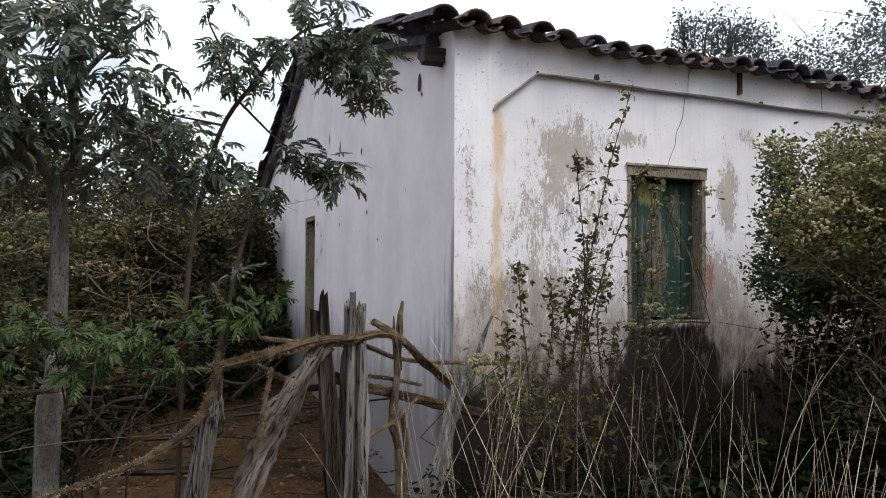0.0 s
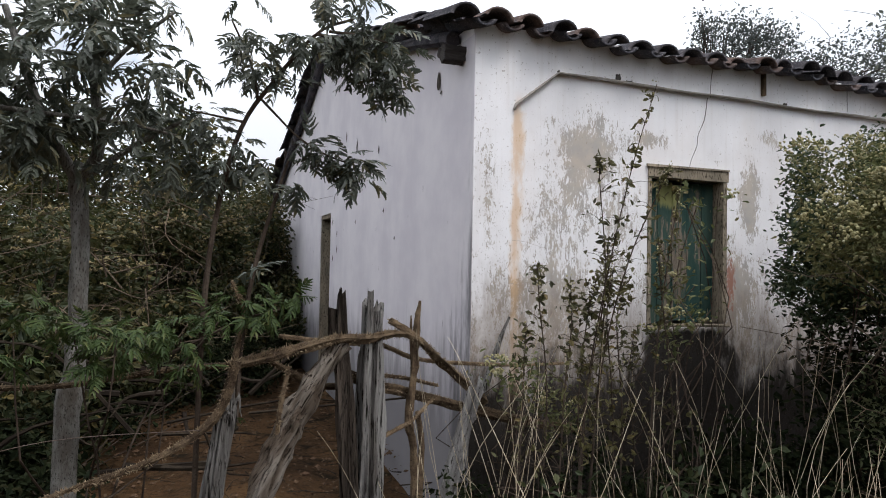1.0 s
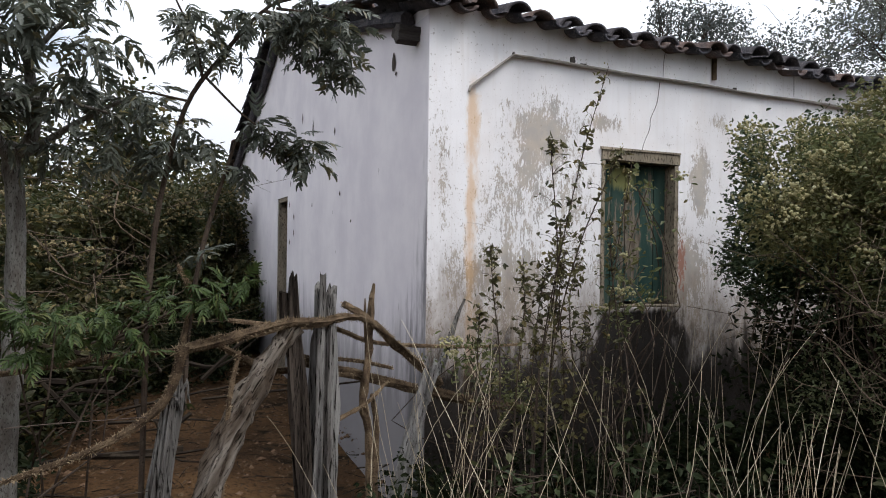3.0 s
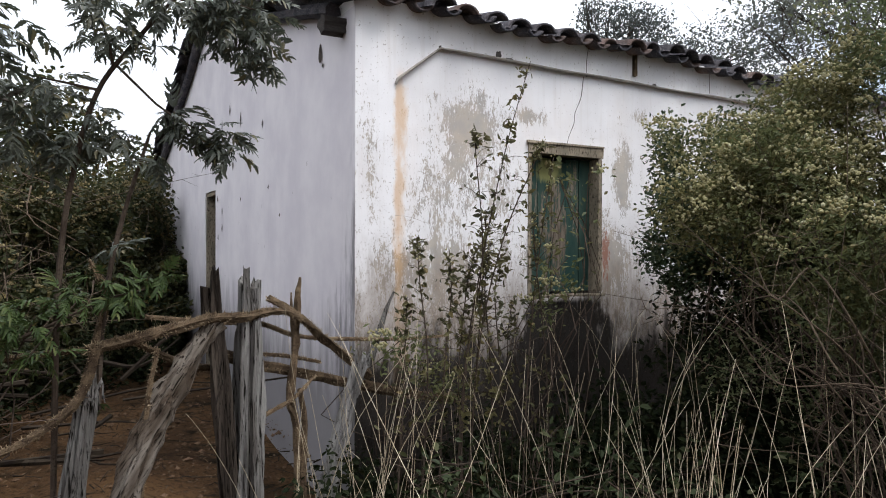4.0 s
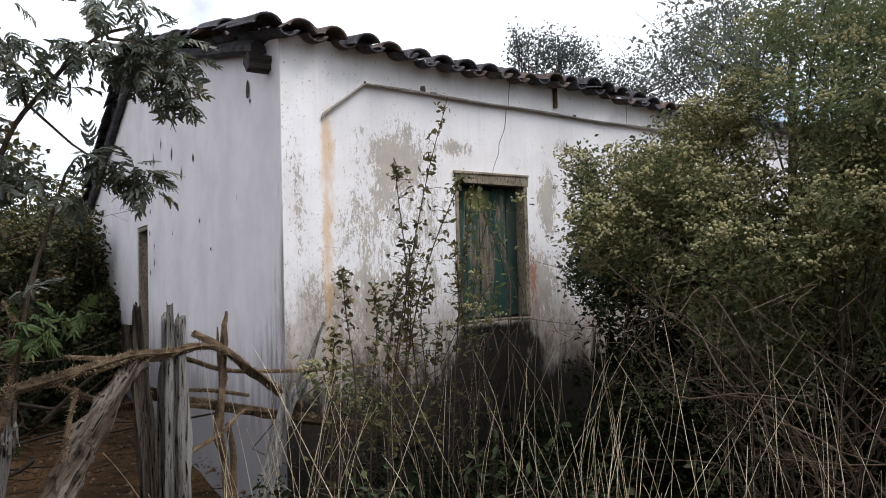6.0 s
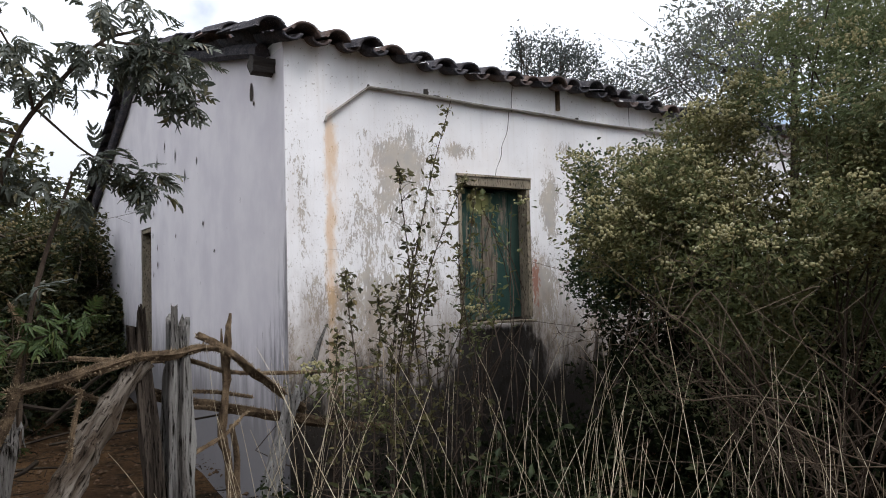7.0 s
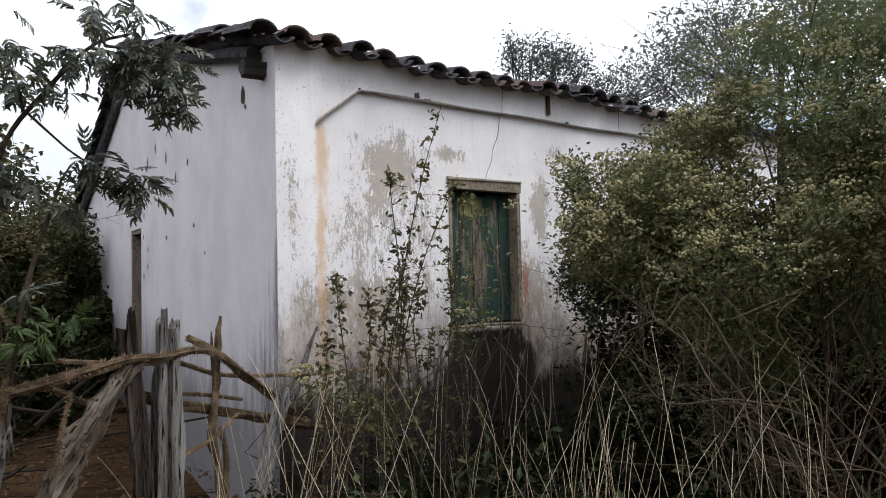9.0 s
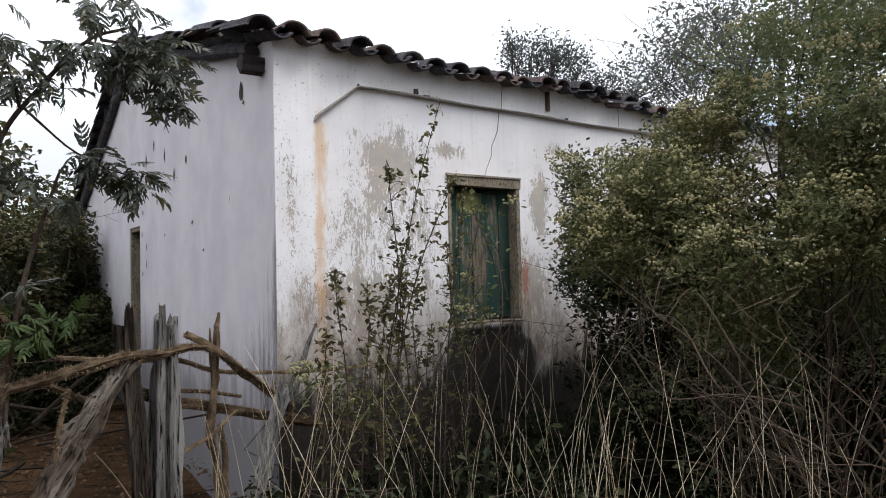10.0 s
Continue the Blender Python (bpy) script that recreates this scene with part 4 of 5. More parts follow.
def leaning_sapling():
    t = thing("feathery_sapling", "thin leaning thorny sapling with sparse feathery leaf sprays", "tree", (-1.6, -0.7, 0))
    g = Geo()
    g.tube([(-1.60, -0.70, -0.05), (-1.59, -0.71, 0.9), (-1.569, -0.729, 1.528), (-1.511, -0.747, 1.922), (-1.438, -0.793, 2.192), (-1.329, -0.843, 2.365), (-1.155, -0.935, 2.583), (-1.0, -0.97, 2.66)], [0.012, 0.012, 0.011, 0.010, 0.008, 0.005], 8, 0.25, 6, steps=26)
    for line, r in (([(-1.365, -0.825, 2.30), (-1.28, -0.82, 2.22), (-1.198, -0.812, 2.149), (-1.08, -0.83, 2.08), (-0.98, -0.838, 2.05)], 0.006), ([(-1.155, -0.935, 2.583), (-1.02, -0.95, 2.56), (-0.92, -0.96, 2.48), (-0.82, -0.96, 2.40)], 0.008),
                    ([(-1.43, -0.8, 2.2), (-1.55, -0.78, 2.22), (-1.68, -0.76, 2.24)], 0.006), ([(-1.38, -0.82, 2.3), (-1.42, -0.86, 2.45), (-1.5, -0.9, 2.6)], 0.007), ([(-1.10, -0.94, 2.6), (-1.0, -1.0, 2.58), (-0.86, -1.02, 2.56)], 0.007)):
        g.tube(line, [r, r * 0.5], 6, 0.2, 7, steps=10)
    g.tube([(-1.434, -0.77, 0.9), (-1.425, -0.767, 1.163), (-1.392, -0.742, 1.456), (-1.338, -0.745, 1.707), (-1.273, -0.769, 1.935), (-1.24, -0.78, 2.05)], [0.010, 0.010, 0.009, 0.005], 7, 0.3, 8, steps=18)
    part("stem", g, TWIG, t)
    g = Geo()
    for c, r, n in (((-1.40, -0.86, 2.45), 0.12, 18), ((-1.46, -0.88, 2.56), 0.08, 8), ((-1.30, -0.86, 2.40), 0.08, 8), ((-1.19, -0.92, 2.56), 0.10, 14), ((-1.08, -0.95, 2.55), 0.12, 20), ((-0.95, -0.96, 2.50), 0.13, 24), ((-0.86, -0.96, 2.42), 0.10, 16), ((-0.82, -0.98, 2.58), 0.12, 18), ((-0.93, -1.0, 2.6), 0.11, 14), ((-0.80, -0.95, 2.37), 0.06, 6),
                    ((-1.10, -0.83, 2.10), 0.06, 8), ((-1.02, -0.83, 2.07), 0.07, 10), ((-0.95, -0.84, 2.05), 0.07, 12), ((-0.93, -0.84, 2.0), 0.05, 8), ((-1.17, -0.82, 2.13), 0.05, 6), ((-1.23, -0.78, 1.95), 0.05, 4),
                    ((-1.50, -0.76, 2.0), 0.10, 16), ((-1.46, -0.78, 2.12), 0.07, 7), ((-1.56, -0.75, 1.92), 0.07, 7), ((-1.36, -0.78, 2.02), 0.07, 6), ((-1.62, -0.76, 2.22), 0.05, 3), ((-1.38, -0.75, 1.55), 0.05, 4), ((-1.18, -1.15, 2.66), 0.09, 8), ((-1.05, -1.15, 2.68), 0.09, 8), ((-1.45, -1.1, 2.62), 0.05, 3)):
        fronds(g, c, (r, r, r * 0.7), int(n * 1.25), int(abs(c[0]) * 1313 + c[2] * 77), FROND, (0.8, 1.25))
    part("foliage", g, FEATHER, t)


leaning_sapling()


def leafy_bush(name, label, lobes, base, leaves, leafmat, seed, leaf=(0.04, 0.022), flowers=0, stem_count=40, stem_r=0.014, category="bush", group="", inner=0.35, stem_mat=TWIG, bloom_lobes=None, bloom_low=0.0, clump=0.0, bloom_mat=None):
    """A bush: bent stems from the foot to the outside, thousands of small leaves and, where it blooms, tufts of round heads."""
    rng = np.random.default_rng(seed)
    t = thing(name, label, category, base, group)
    if clump:
        subs = []
        for l in lobes:
            k = max(5, int(26 * l[3] ** 1.3 * clump))
            d = rng.normal(0, 1, (k, 3))
            d /= np.linalg.norm(d, axis=1)[:, None]
            r = l[3] * rng.uniform(0.35, 1.0, k) ** 0.6
            subs += [(l[0] + a * q, l[1] + b * q, max(0.06, l[2] + c * q), l[3] * rng.uniform(0.18, 0.38)) for (a, b, c), q in zip(d, r)]
        leaf_lobes = subs
    else:
        leaf_lobes = lobes
    tips, _ = shell_points(leaf_lobes, stem_count, rng, 0.1)
    g = Geo()
    stems(g, base, tips, stem_r, 0.003, rng, 4, 0.18)
    tagged(part("stem", g, stem_mat, t), kind="stuff")
    twigs, d = shell_points(leaf_lobes, max(4, leaves // 14), rng, inner)
    v, f = leaf_shape(*leaf)
    place = np.repeat(twigs, 14, axis=0) + rng.normal(0, 1, (len(twigs) * 14, 3)) * leaf[0] * 1.35
    place[:, 2] = np.maximum(place[:, 2], 0.03)
    g = Geo()
    g.many(v, f, turns(len(place), rng, (0, 0, 0.7), 1.0, (0.6, 1.35)), place)
    part("foliage", g, leafmat, t)
    if flowers:
        g = Geo()
        bm = bmesh.new()
        bmesh.ops.create_icosphere(bm, subdivisions=1, radius=1)
        bm.verts.index_update()
        sv, sf = np.array([x.co[:] for x in bm.verts]), [tuple(x.index for x in q.verts) for q in bm.faces]
        bm.free()
        inside = bloom_lobes or lobes
        near = [s for s in leaf_lobes if any((s[0] - l[0]) ** 2 + (s[1] - l[1]) ** 2 + (s[2] - l[2]) ** 2 < (l[3] * 1.05) ** 2 for l in inside)]
        heads, d = shell_points(near or lobes, flowers * 2, rng, 0.85)
        heads = heads[d[:, 2] > -0.15][:flowers]
        heads = heads[(heads[:, 2] > bloom_low) | (rng.uniform(size=len(heads)) < 0.12)]
        heads = heads + np.array([0, 0, 0.03])
        if not bloom_mat:
            heads = heads[:: 2]
        each = 7 if bloom_mat else 15
        place = np.repeat(heads, each, axis=0) + rng.normal(0, 0.021 if bloom_mat else 0.024, (len(heads) * each, 3)) * np.array([1, 1, 0.5])
        s = turns(len(place), rng, size=(0.0048, 0.0095) if not bloom_mat else (0.009, 0.018))
        g.many(sv * np.where(rng.uniform(size=(len(sv), 1)) > 0.5, 1.15, 0.8), sf, s, place)
        tagged(part("bloom", g, bloom_mat or FLOWER, t, "tufts of dry brown seed heads" if bloom_mat else "tufts of pale greenish-yellow fuzzy seed heads"), kind="stuff")
    return t


BLOOM = [(1.35, -2.05, 1.65, 0.50), (1.30, -1.75, 1.9, 0.42), (1.60, -2.0, 2.05, 0.46), (1.75, -2.35, 1.8, 0.60), (1.5, -2.5, 1.6, 0.42)]
leafy_bush("flowering_bush", "large sprawling bush with dull leaves and pale yellowish seed heads", BLOOM + [(1.75, -2.9, 1.75, 0.5)],
           (1.75, -2.25, 0), 36000, BUSHLEAF, 31, (0.03, 0.013), 1350, 34, 0.006, bloom_lobes=BLOOM, bloom_low=1.55, clump=1.5)
leafy_bush("green_shrub", "tall dense green shrub standing behind the flowering bush", [(2.0, -2.6, 2.2, 0.55), (2.1, -2.2, 2.35, 0.45), (1.9, -3.1, 2.2, 0.5), (2.3, -2.0, 1.3, 0.7), (2.4, -2.9, 1.5, 0.7), (2.3, -2.6, 2.7, 0.45), (2.1, -1.7, 0.8, 0.6), (2.3, -3.0, 2.85, 0.5), (2.0, -3.3, 2.7, 0.45), (1.75, -2.3, 2.5, 0.36), (1.62, -2.0, 2.38, 0.30), (1.9, -2.6, 2.9, 0.45), (2.25, -2.3, 2.95, 0.42), (1.95, -2.0, 2.65, 0.34), (2.2, -2.75, 3.2, 0.45)],
           (2.2, -2.5, 0), 46000, TALLLEAF, 34, (0.034, 0.013), 620, 30, 0.007, bloom_low=1.8, clump=1.2)
leafy_bush("climbing_shrub", "dark-leaved shrub leaning against the front wall", [(1.90, -0.9, 1.75, 0.30), (2.05, -0.95, 2.12, 0.30), (2.0, -1.1, 1.45, 0.30), (2.45, -1.0, 2.25, 0.34), (2.3, -1.3, 1.8, 0.45), (2.35, -0.75, 1.5, 0.3), (2.65, -0.8, 1.65, 0.42), (2.25, -0.7, 1.7, 0.35), (2.6, -1.1, 1.45, 0.36)], (2.15, -1.0, 0), 30000, DARKLEAF, 32, (0.032, 0.02), 60, 24, 0.006, clump=2.2)
# fills the dark below the bush; its shade is painted into the leaves
leafy_bush("undergrowth", "undergrowth at the foot of the front wall, shade painted into its near-black leaves", [(1.9, -1.2, 0.45, 0.5), (2.3, -1.8, 0.5, 0.6), (2.6, -1.2, 0.8, 0.6), (2.8, -2.3, 0.6, 0.7), (1.5, -0.8, 0.3, 0.4), (3.0, -1.6, 1.2, 0.7), (2.6, -0.7, 0.9, 0.5), (3.1, -2.9, 0.9, 0.7), (2.4, -2.6, 0.4, 0.5), (3.2, -2.2, 1.6, 0.8), (3.3, -0.9, 1.4, 0.6)],
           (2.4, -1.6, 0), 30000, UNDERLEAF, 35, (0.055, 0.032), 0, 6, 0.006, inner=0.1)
# bare arching shoots below the bush
def arching_shoots():
    t = thing("bare_shrub", "leafless shrub of arching grey-brown shoots under the bush", "shrub", (1.5, -3.0, 0))
    rng = np.random.default_rng(33)
    for i in range(13):
        b = np.array([1.6, -3.0, 0.05]) + rng.normal(0, 0.2, 3) * np.array([1, 1, 0])
        tip = np.array([rng.uniform(0.5, 1.3), rng.uniform(-2.75, -1.8), rng.uniform(0.9, 1.7)])
        line = []
        for u in (0, 0.18, 0.36, 0.54, 0.7, 0.85, 1.0):
            p = b + (tip - b) * u + rng.normal(0, 0.085, 3) * (u > 0)
            p[2] = 0.05 + (tip[2] - 0.05) * math.sin(u * 1.57) ** 0.8 + rng.normal(0, 0.06) * (u > 0)
            line.append(p)
        r = rng.uniform(0.0025, 0.0045) if i > 3 else rng.uniform(0.005, 0.007)
        g = Geo()
        pts, rr = g.tube(line, [r, r * 0.75, r * 0.3], 6, 0.25, i, cap=False, steps=30)
        for _ in range(9):
            k = rng.integers(7, 29)
            p, d = pts[k], pts[k] - pts[k - 1]
            d /= np.linalg.norm(d)
            e = p + (d * 0.7 + rng.normal(0, 0.55, 3)) * rng.uniform(0.12, 0.42)
            e[2] = max(0.08, e[2])
            m = (p + e) / 2 + rng.normal(0, 0.055, 3)
            pt, _ = g.tube([p, m, e], [rr[k] * 0.55, 0.0011], 4, cap=False, steps=7)
            for _ in range(2):
                q = pt[rng.integers(2, 6)]
                g.tube([q, q + rng.normal(0, 0.07, 3) + d * 0.05], [0.0016, 0.0008], 3, cap=False)
        part("shoot", g, ARCHWOOD, t)


arching_shoots()


def tall_tree(name, label, base, height, lobes, leaves, mat, seed, leaf=(0.05, 0.03), thin=0.026):
    rng = np.random.default_rng(seed)
    t = thing(name, label, "tree", base)
    g = Geo()
    b = np.array(base, float)
    top = b + np.array([0.1, 0.1, height * 0.75])
    g.tube([b - np.array([0, 0, 0.1]), b + (top - b) * 0.5 + rng.normal(0, 0.08, 3), top], [0.05, 0.02], 8, 0.2, seed, steps=10)
    for l in lobes:
        c = np.array(l[:3])
        s = b + (top - b) * rng.uniform(0.4, 0.95)
        g.tube([s, (s + c) / 2 + rng.normal(0, 0.1, 3), c], [thin, thin * 0.3], 6, 0.2, seed + 1, steps=8)
        for _ in range(10):
            q = c + rng.normal(0, 0.55, 3) * l[3]
            g.tube([s + (c - s) * rng.uniform(0.5, 1), (c + q) / 2 + rng.normal(0, 0.05, 3), q], [thin * 0.3, 0.001], 4, cap=False, steps=5)
    part("trunk", g, TWIG, t)
    twigs, d = shell_points(lobes, leaves // 10, rng, 0.2)
    v, f = leaf_shape(*leaf)
    place = np.repeat(twigs, 10, axis=0) + rng.normal(0, 1, (len(twigs) * 10, 3)) * leaf[0] * 1.25
    g = Geo()
    g.many(v, f, turns(len(place), rng, (0, 0, 0.5), 1.0, (0.6, 1.3)), place)
    part("crown", g, mat, t)


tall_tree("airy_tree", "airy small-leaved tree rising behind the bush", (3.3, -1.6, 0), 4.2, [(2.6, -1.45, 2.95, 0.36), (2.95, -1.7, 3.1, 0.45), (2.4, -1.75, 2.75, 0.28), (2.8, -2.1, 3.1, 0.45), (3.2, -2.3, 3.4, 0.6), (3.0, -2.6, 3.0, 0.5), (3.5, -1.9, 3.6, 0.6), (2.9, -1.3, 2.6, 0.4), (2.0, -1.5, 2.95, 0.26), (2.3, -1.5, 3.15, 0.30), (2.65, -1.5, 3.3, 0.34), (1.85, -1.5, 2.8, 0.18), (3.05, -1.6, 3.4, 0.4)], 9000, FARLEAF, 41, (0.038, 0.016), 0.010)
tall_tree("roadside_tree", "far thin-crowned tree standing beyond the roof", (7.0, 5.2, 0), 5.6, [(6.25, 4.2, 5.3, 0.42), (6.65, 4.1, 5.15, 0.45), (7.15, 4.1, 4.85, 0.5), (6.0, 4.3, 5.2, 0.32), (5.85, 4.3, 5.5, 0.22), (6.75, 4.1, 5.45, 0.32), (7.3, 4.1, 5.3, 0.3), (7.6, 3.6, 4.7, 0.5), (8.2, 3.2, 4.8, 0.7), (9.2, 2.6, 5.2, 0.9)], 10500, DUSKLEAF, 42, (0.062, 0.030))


# ---- thicket round the clearing ----
rng = np.random.default_rng(50)
THICK = [(-4.4, 2.2, 2.3), (-3.6, 3.6, 2.5), (-3.0, 4.6, 2.5), (-2.3, 5.2, 2.4), (-1.7, 5.9, 2.4), (-1.2, 6.9, 2.5), (-0.9, 8.0, 2.7), (-0.7, 9.8, 3.0), (-5.2, 3.8, 2.9), (-4.2, 5.6, 3.0), (-3.0, 6.8, 3.0), (-2.0, 8.4, 3.1),
         (-5.2, 0.8, 2.3), (-3.4, 1.9, 1.3), (-6.5, 5.0, 3.4), (-1.2, 11.5, 3.6), (-4.0, 9.2, 3.8), (-2.6, 3.9, 1.2), (-1.7, 4.6, 1.1), (-0.9, 5.6, 1.2), (-4.0, 1.0, 1.4), (-0.5, 7.0, 1.3)]
for i, (x, y, h) in enumerate(THICK):
    lobes = [(x + rng.normal(0, 0.42), y + rng.normal(0, 0.42), max(0.3, h * rng.uniform(0.08, 0.8)), rng.uniform(0.42, 0.7) * (0.7 if h < 1.5 else 1)) for _ in range(9)]
    leafy_bush("thicket_bush", "dense dark scrub bush with small dry brownish leaves", lobes, (x, y, 0), 11000, THICKET, 60 + i, (0.075, 0.045), 520 if i < 12 else 0, 60, 0.012, group="thicket bushes", inner=0.25, stem_mat=DRYTWIG, clump=0.9, bloom_mat=DRYBLOOM)
# added ring of trees; the unseen ones behind the camera block low sky light
for i, (x, y, h) in enumerate([(-8, 12, 5), (-4, 17, 5.5), (0, 20, 6), (8, 16, 5.5), (13, 9, 6), (14, 1, 6), (11, -5, 5.5), (5, -9, 5), (-2, -11, 5), (-9, -8, 5), (-11, 0, 5), (-10, 6, 5)]):
    lobes = [(x + rng.normal(0, 1.3), y + rng.normal(0, 1.3), h * rng.uniform(0.15, 0.8), rng.uniform(1.0, 1.5)) for _ in range(8)]
    leafy_bush("enclosing_scrub_tree", "tall scrub tree added to close the clearing and block low sky", lobes, (x, y, 0), 6000, THICKET, 90 + i, (0.2, 0.13), 0, 18, 0.04, category="tree", group="scrub trees", inner=0.3)

leafy_bush("undergrowth", "low undergrowth at the edge of the clearing, leaves painted shade-dark", [(-2.35, 0.3, 0.3, 0.36), (-2.5, 1.0, 0.35, 0.45), (-2.4, 1.8, 0.35, 0.42), (-2.3, 2.7, 0.4, 0.45), (-2.7, 0.0, 0.5, 0.4), (-1.9, 3.4, 0.35, 0.4), (-2.45, -0.35, 0.25, 0.28), (-1.5, 3.7, 0.3, 0.4), (-1.0, 4.3, 0.35, 0.42), (-0.6, 5.0, 0.3, 0.4), (-1.3, 4.6, 0.5, 0.4), (-3.0, 0.2, 0.5, 0.5), (-3.2, 1.0, 0.6, 0.6), (-2.9, 2.0, 0.6, 0.55)],
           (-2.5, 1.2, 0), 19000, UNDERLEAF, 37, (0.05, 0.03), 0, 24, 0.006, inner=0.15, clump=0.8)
# bare twigs that reach out of the thicket
g = Geo()
rng = np.random.default_rng(58)
for i in range(80):
    a = np.array([rng.uniform(-4.2, -1.2), rng.uniform(1.2, 3.4), rng.uniform(0.8, 2.3)])
    if a[0] > -2.1:
        a[1] = rng.uniform(2.6, 4.4)
    e = a + np.array([rng.normal(0, 0.6), rng.normal(-0.3, 0.3), rng.normal(0.05, 0.32)])
    r = rng.uniform(0.003, 0.008)
    pts, _ = g.tube([a, (a + e) / 2 + rng.normal(0, 0.08, 3), e], [r, 0.0016], 5, 0.2, i, cap=False, steps=8)
    for _ in range(3):
        q = pts[rng.integers(2, 7)]
        g.tube([q, q + rng.normal(0, 0.14, 3)], [r * 0.5, 0.001], 4, cap=False)
alone("thicket_twigs", g, ARCHWOOD, "thin bare twigs reaching out of the thicket", "twigs", kind="stuff")
# dead brushwood beyond the fence
g = Geo()
rng = np.random.default_rng(57)
for i in range(65):
    a = np.array([rng.uniform(-4.2, -1.2), rng.uniform(0.3, 2.6), rng.uniform(0.25, 0.85)])
    e = a + np.array([rng.normal(0, 0.8), rng.normal(0, 0.3), rng.normal(0, 0.22)])
    e[2] = max(e[2], 0.1)
    g.tube([a, (a + e) / 2 + rng.normal(0, 0.09, 3), e], [rng.uniform(0.008, 0.024), 0.004], 5, 0.2, i, cap=False, steps=7)
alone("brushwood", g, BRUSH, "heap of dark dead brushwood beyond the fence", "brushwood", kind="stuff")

# ---- weeds and dry grass before the front wall ----
def weed(points, seed, leaves, size=0.046, r=0.0055):
    t = thing("tall_weed", "tall thin weed with small curled dusty leaves before the wall", "weed", (points[0][0], points[0][1], 0), "weeds before the wall")
    rng = np.random.default_rng(seed)
    g = Geo()
    pts, rr = g.tube(points, [r, r * 0.35], 5, 0.1, seed, steps=26)
    v, f = leaf_shape(size, size * 0.55)
    place, tip = [], []
    for i in range(int(leaves * 1.05)):
        u = rng.uniform(0.22, 1.0)
        p = pts[int(u * (len(pts) - 1))]
        if rng.uniform() < 0.55:
            q = p + np.array([rng.normal(0, 0.09), rng.normal(0, 0.09), rng.uniform(0.0, 0.10)]) * (1.25 - u)
            g.tube([p, (p + q) / 2 + np.array([0, 0, 0.01]), q], [0.002, 0.001], 3, cap=False)
        else:
            q = p
        place.append(q)
    part("stem", g, TWIG, t)
    g = Geo()
    place = np.array(place)
    m = turns(len(place), rng, (0, 0, 0.3), 1.0, (0.5, 1.1))
    g.many(v, f, m, place)
    g.many(v, f, turns(len(place), rng, (0, 0, 0.3), 1.0, (0.4, 0.9)), place + rng.normal(0, 0.008, place.shape))
    part("foliage", g, WEEDLEAF, t)
    g = Geo()
    tops = pts[-7:]
    for p in tops:
        for _ in range(2):
            c = p + rng.normal(0, 0.012, 3)
            d = np.array([(1, 0, 0), (-1, 0, 0), (0, 1, 0), (0, -1, 0), (0, 0, 1), (0, 0, -1)]) * rng.uniform(0.004, 0.009)
            g.add(c + d, [(0, 2, 4), (2, 1, 4), (1, 3, 4), (3, 0, 4), (2, 0, 5), (1, 2, 5), (3, 1, 5), (0, 3, 5)])
    tagged(part("bud", g, FLOWER, t), kind="stuff")


weed([(0.16, -0.95, 0), (0.22, -0.95, 0.9), (0.33, -0.95, 1.5), (0.46, -0.98, 2.1), (0.60, -1.0, 2.56)], 71, 100)
weed([(0.22, -0.9, 0), (0.26, -0.9, 0.9), (0.33, -0.95, 1.5), (0.27, -0.98, 2.02), (0.25, -1.0, 2.14)], 72, 90)
weed([(0.30, -0.85, 0), (0.34, -0.9, 1.0), (0.46, -0.95, 1.6), (0.62, -1.0, 2.0), (0.69, -1.0, 2.14)], 73, 80)
weed([(0.04, -0.8, 0), (0.09, -0.8, 0.9), (0.05, -0.78, 1.4), (0.05, -0.75, 1.62)], 74, 70)
weed([(0.12, -0.85, 0), (0.16, -0.85, 0.9), (0.20, -0.85, 1.3), (0.22, -0.8, 1.55)], 75, 70)
weed([(0.28, -0.85, 0), (0.36, -0.85, 0.9), (0.40, -0.85, 1.4), (0.42, -0.85, 1.75)], 76, 90)
weed([(0.45, -0.9, 0), (0.42, -0.9, 0.9), (0.38, -0.9, 1.35), (0.42, -0.9, 1.6)], 77, 80)
weed([(0.55, -1.0, 0), (0.60, -1.0, 1.0), (0.66, -1.02, 1.6), (0.72, -1.05, 2.05)], 78, 55)
weed([(0.75, -1.0, 0), (0.72, -1.0, 0.9), (0.64, -1.0, 1.5), (0.62, -1.0, 1.75)], 79, 55)
weed([(0.33, -0.8, 0), (0.28, -0.8, 0.8), (0.31, -0.82, 1.3), (0.35, -0.85, 1.55)], 171, 80)
weed([(0.50, -0.85, 0), (0.52, -0.85, 0.8), (0.48, -0.85, 1.3), (0.53, -0.85, 1.5)], 172, 60)
weed([(-0.08, -0.75, 0), (-0.03, -0.75, 0.7), (0.0, -0.72, 1.1), (0.02, -0.7, 1.3)], 173, 50)
weed([(0.62, -0.8, 0), (0.64, -0.8, 0.6), (0.6, -0.8, 1.0), (0.63, -0.8, 1.25)], 174, 55)
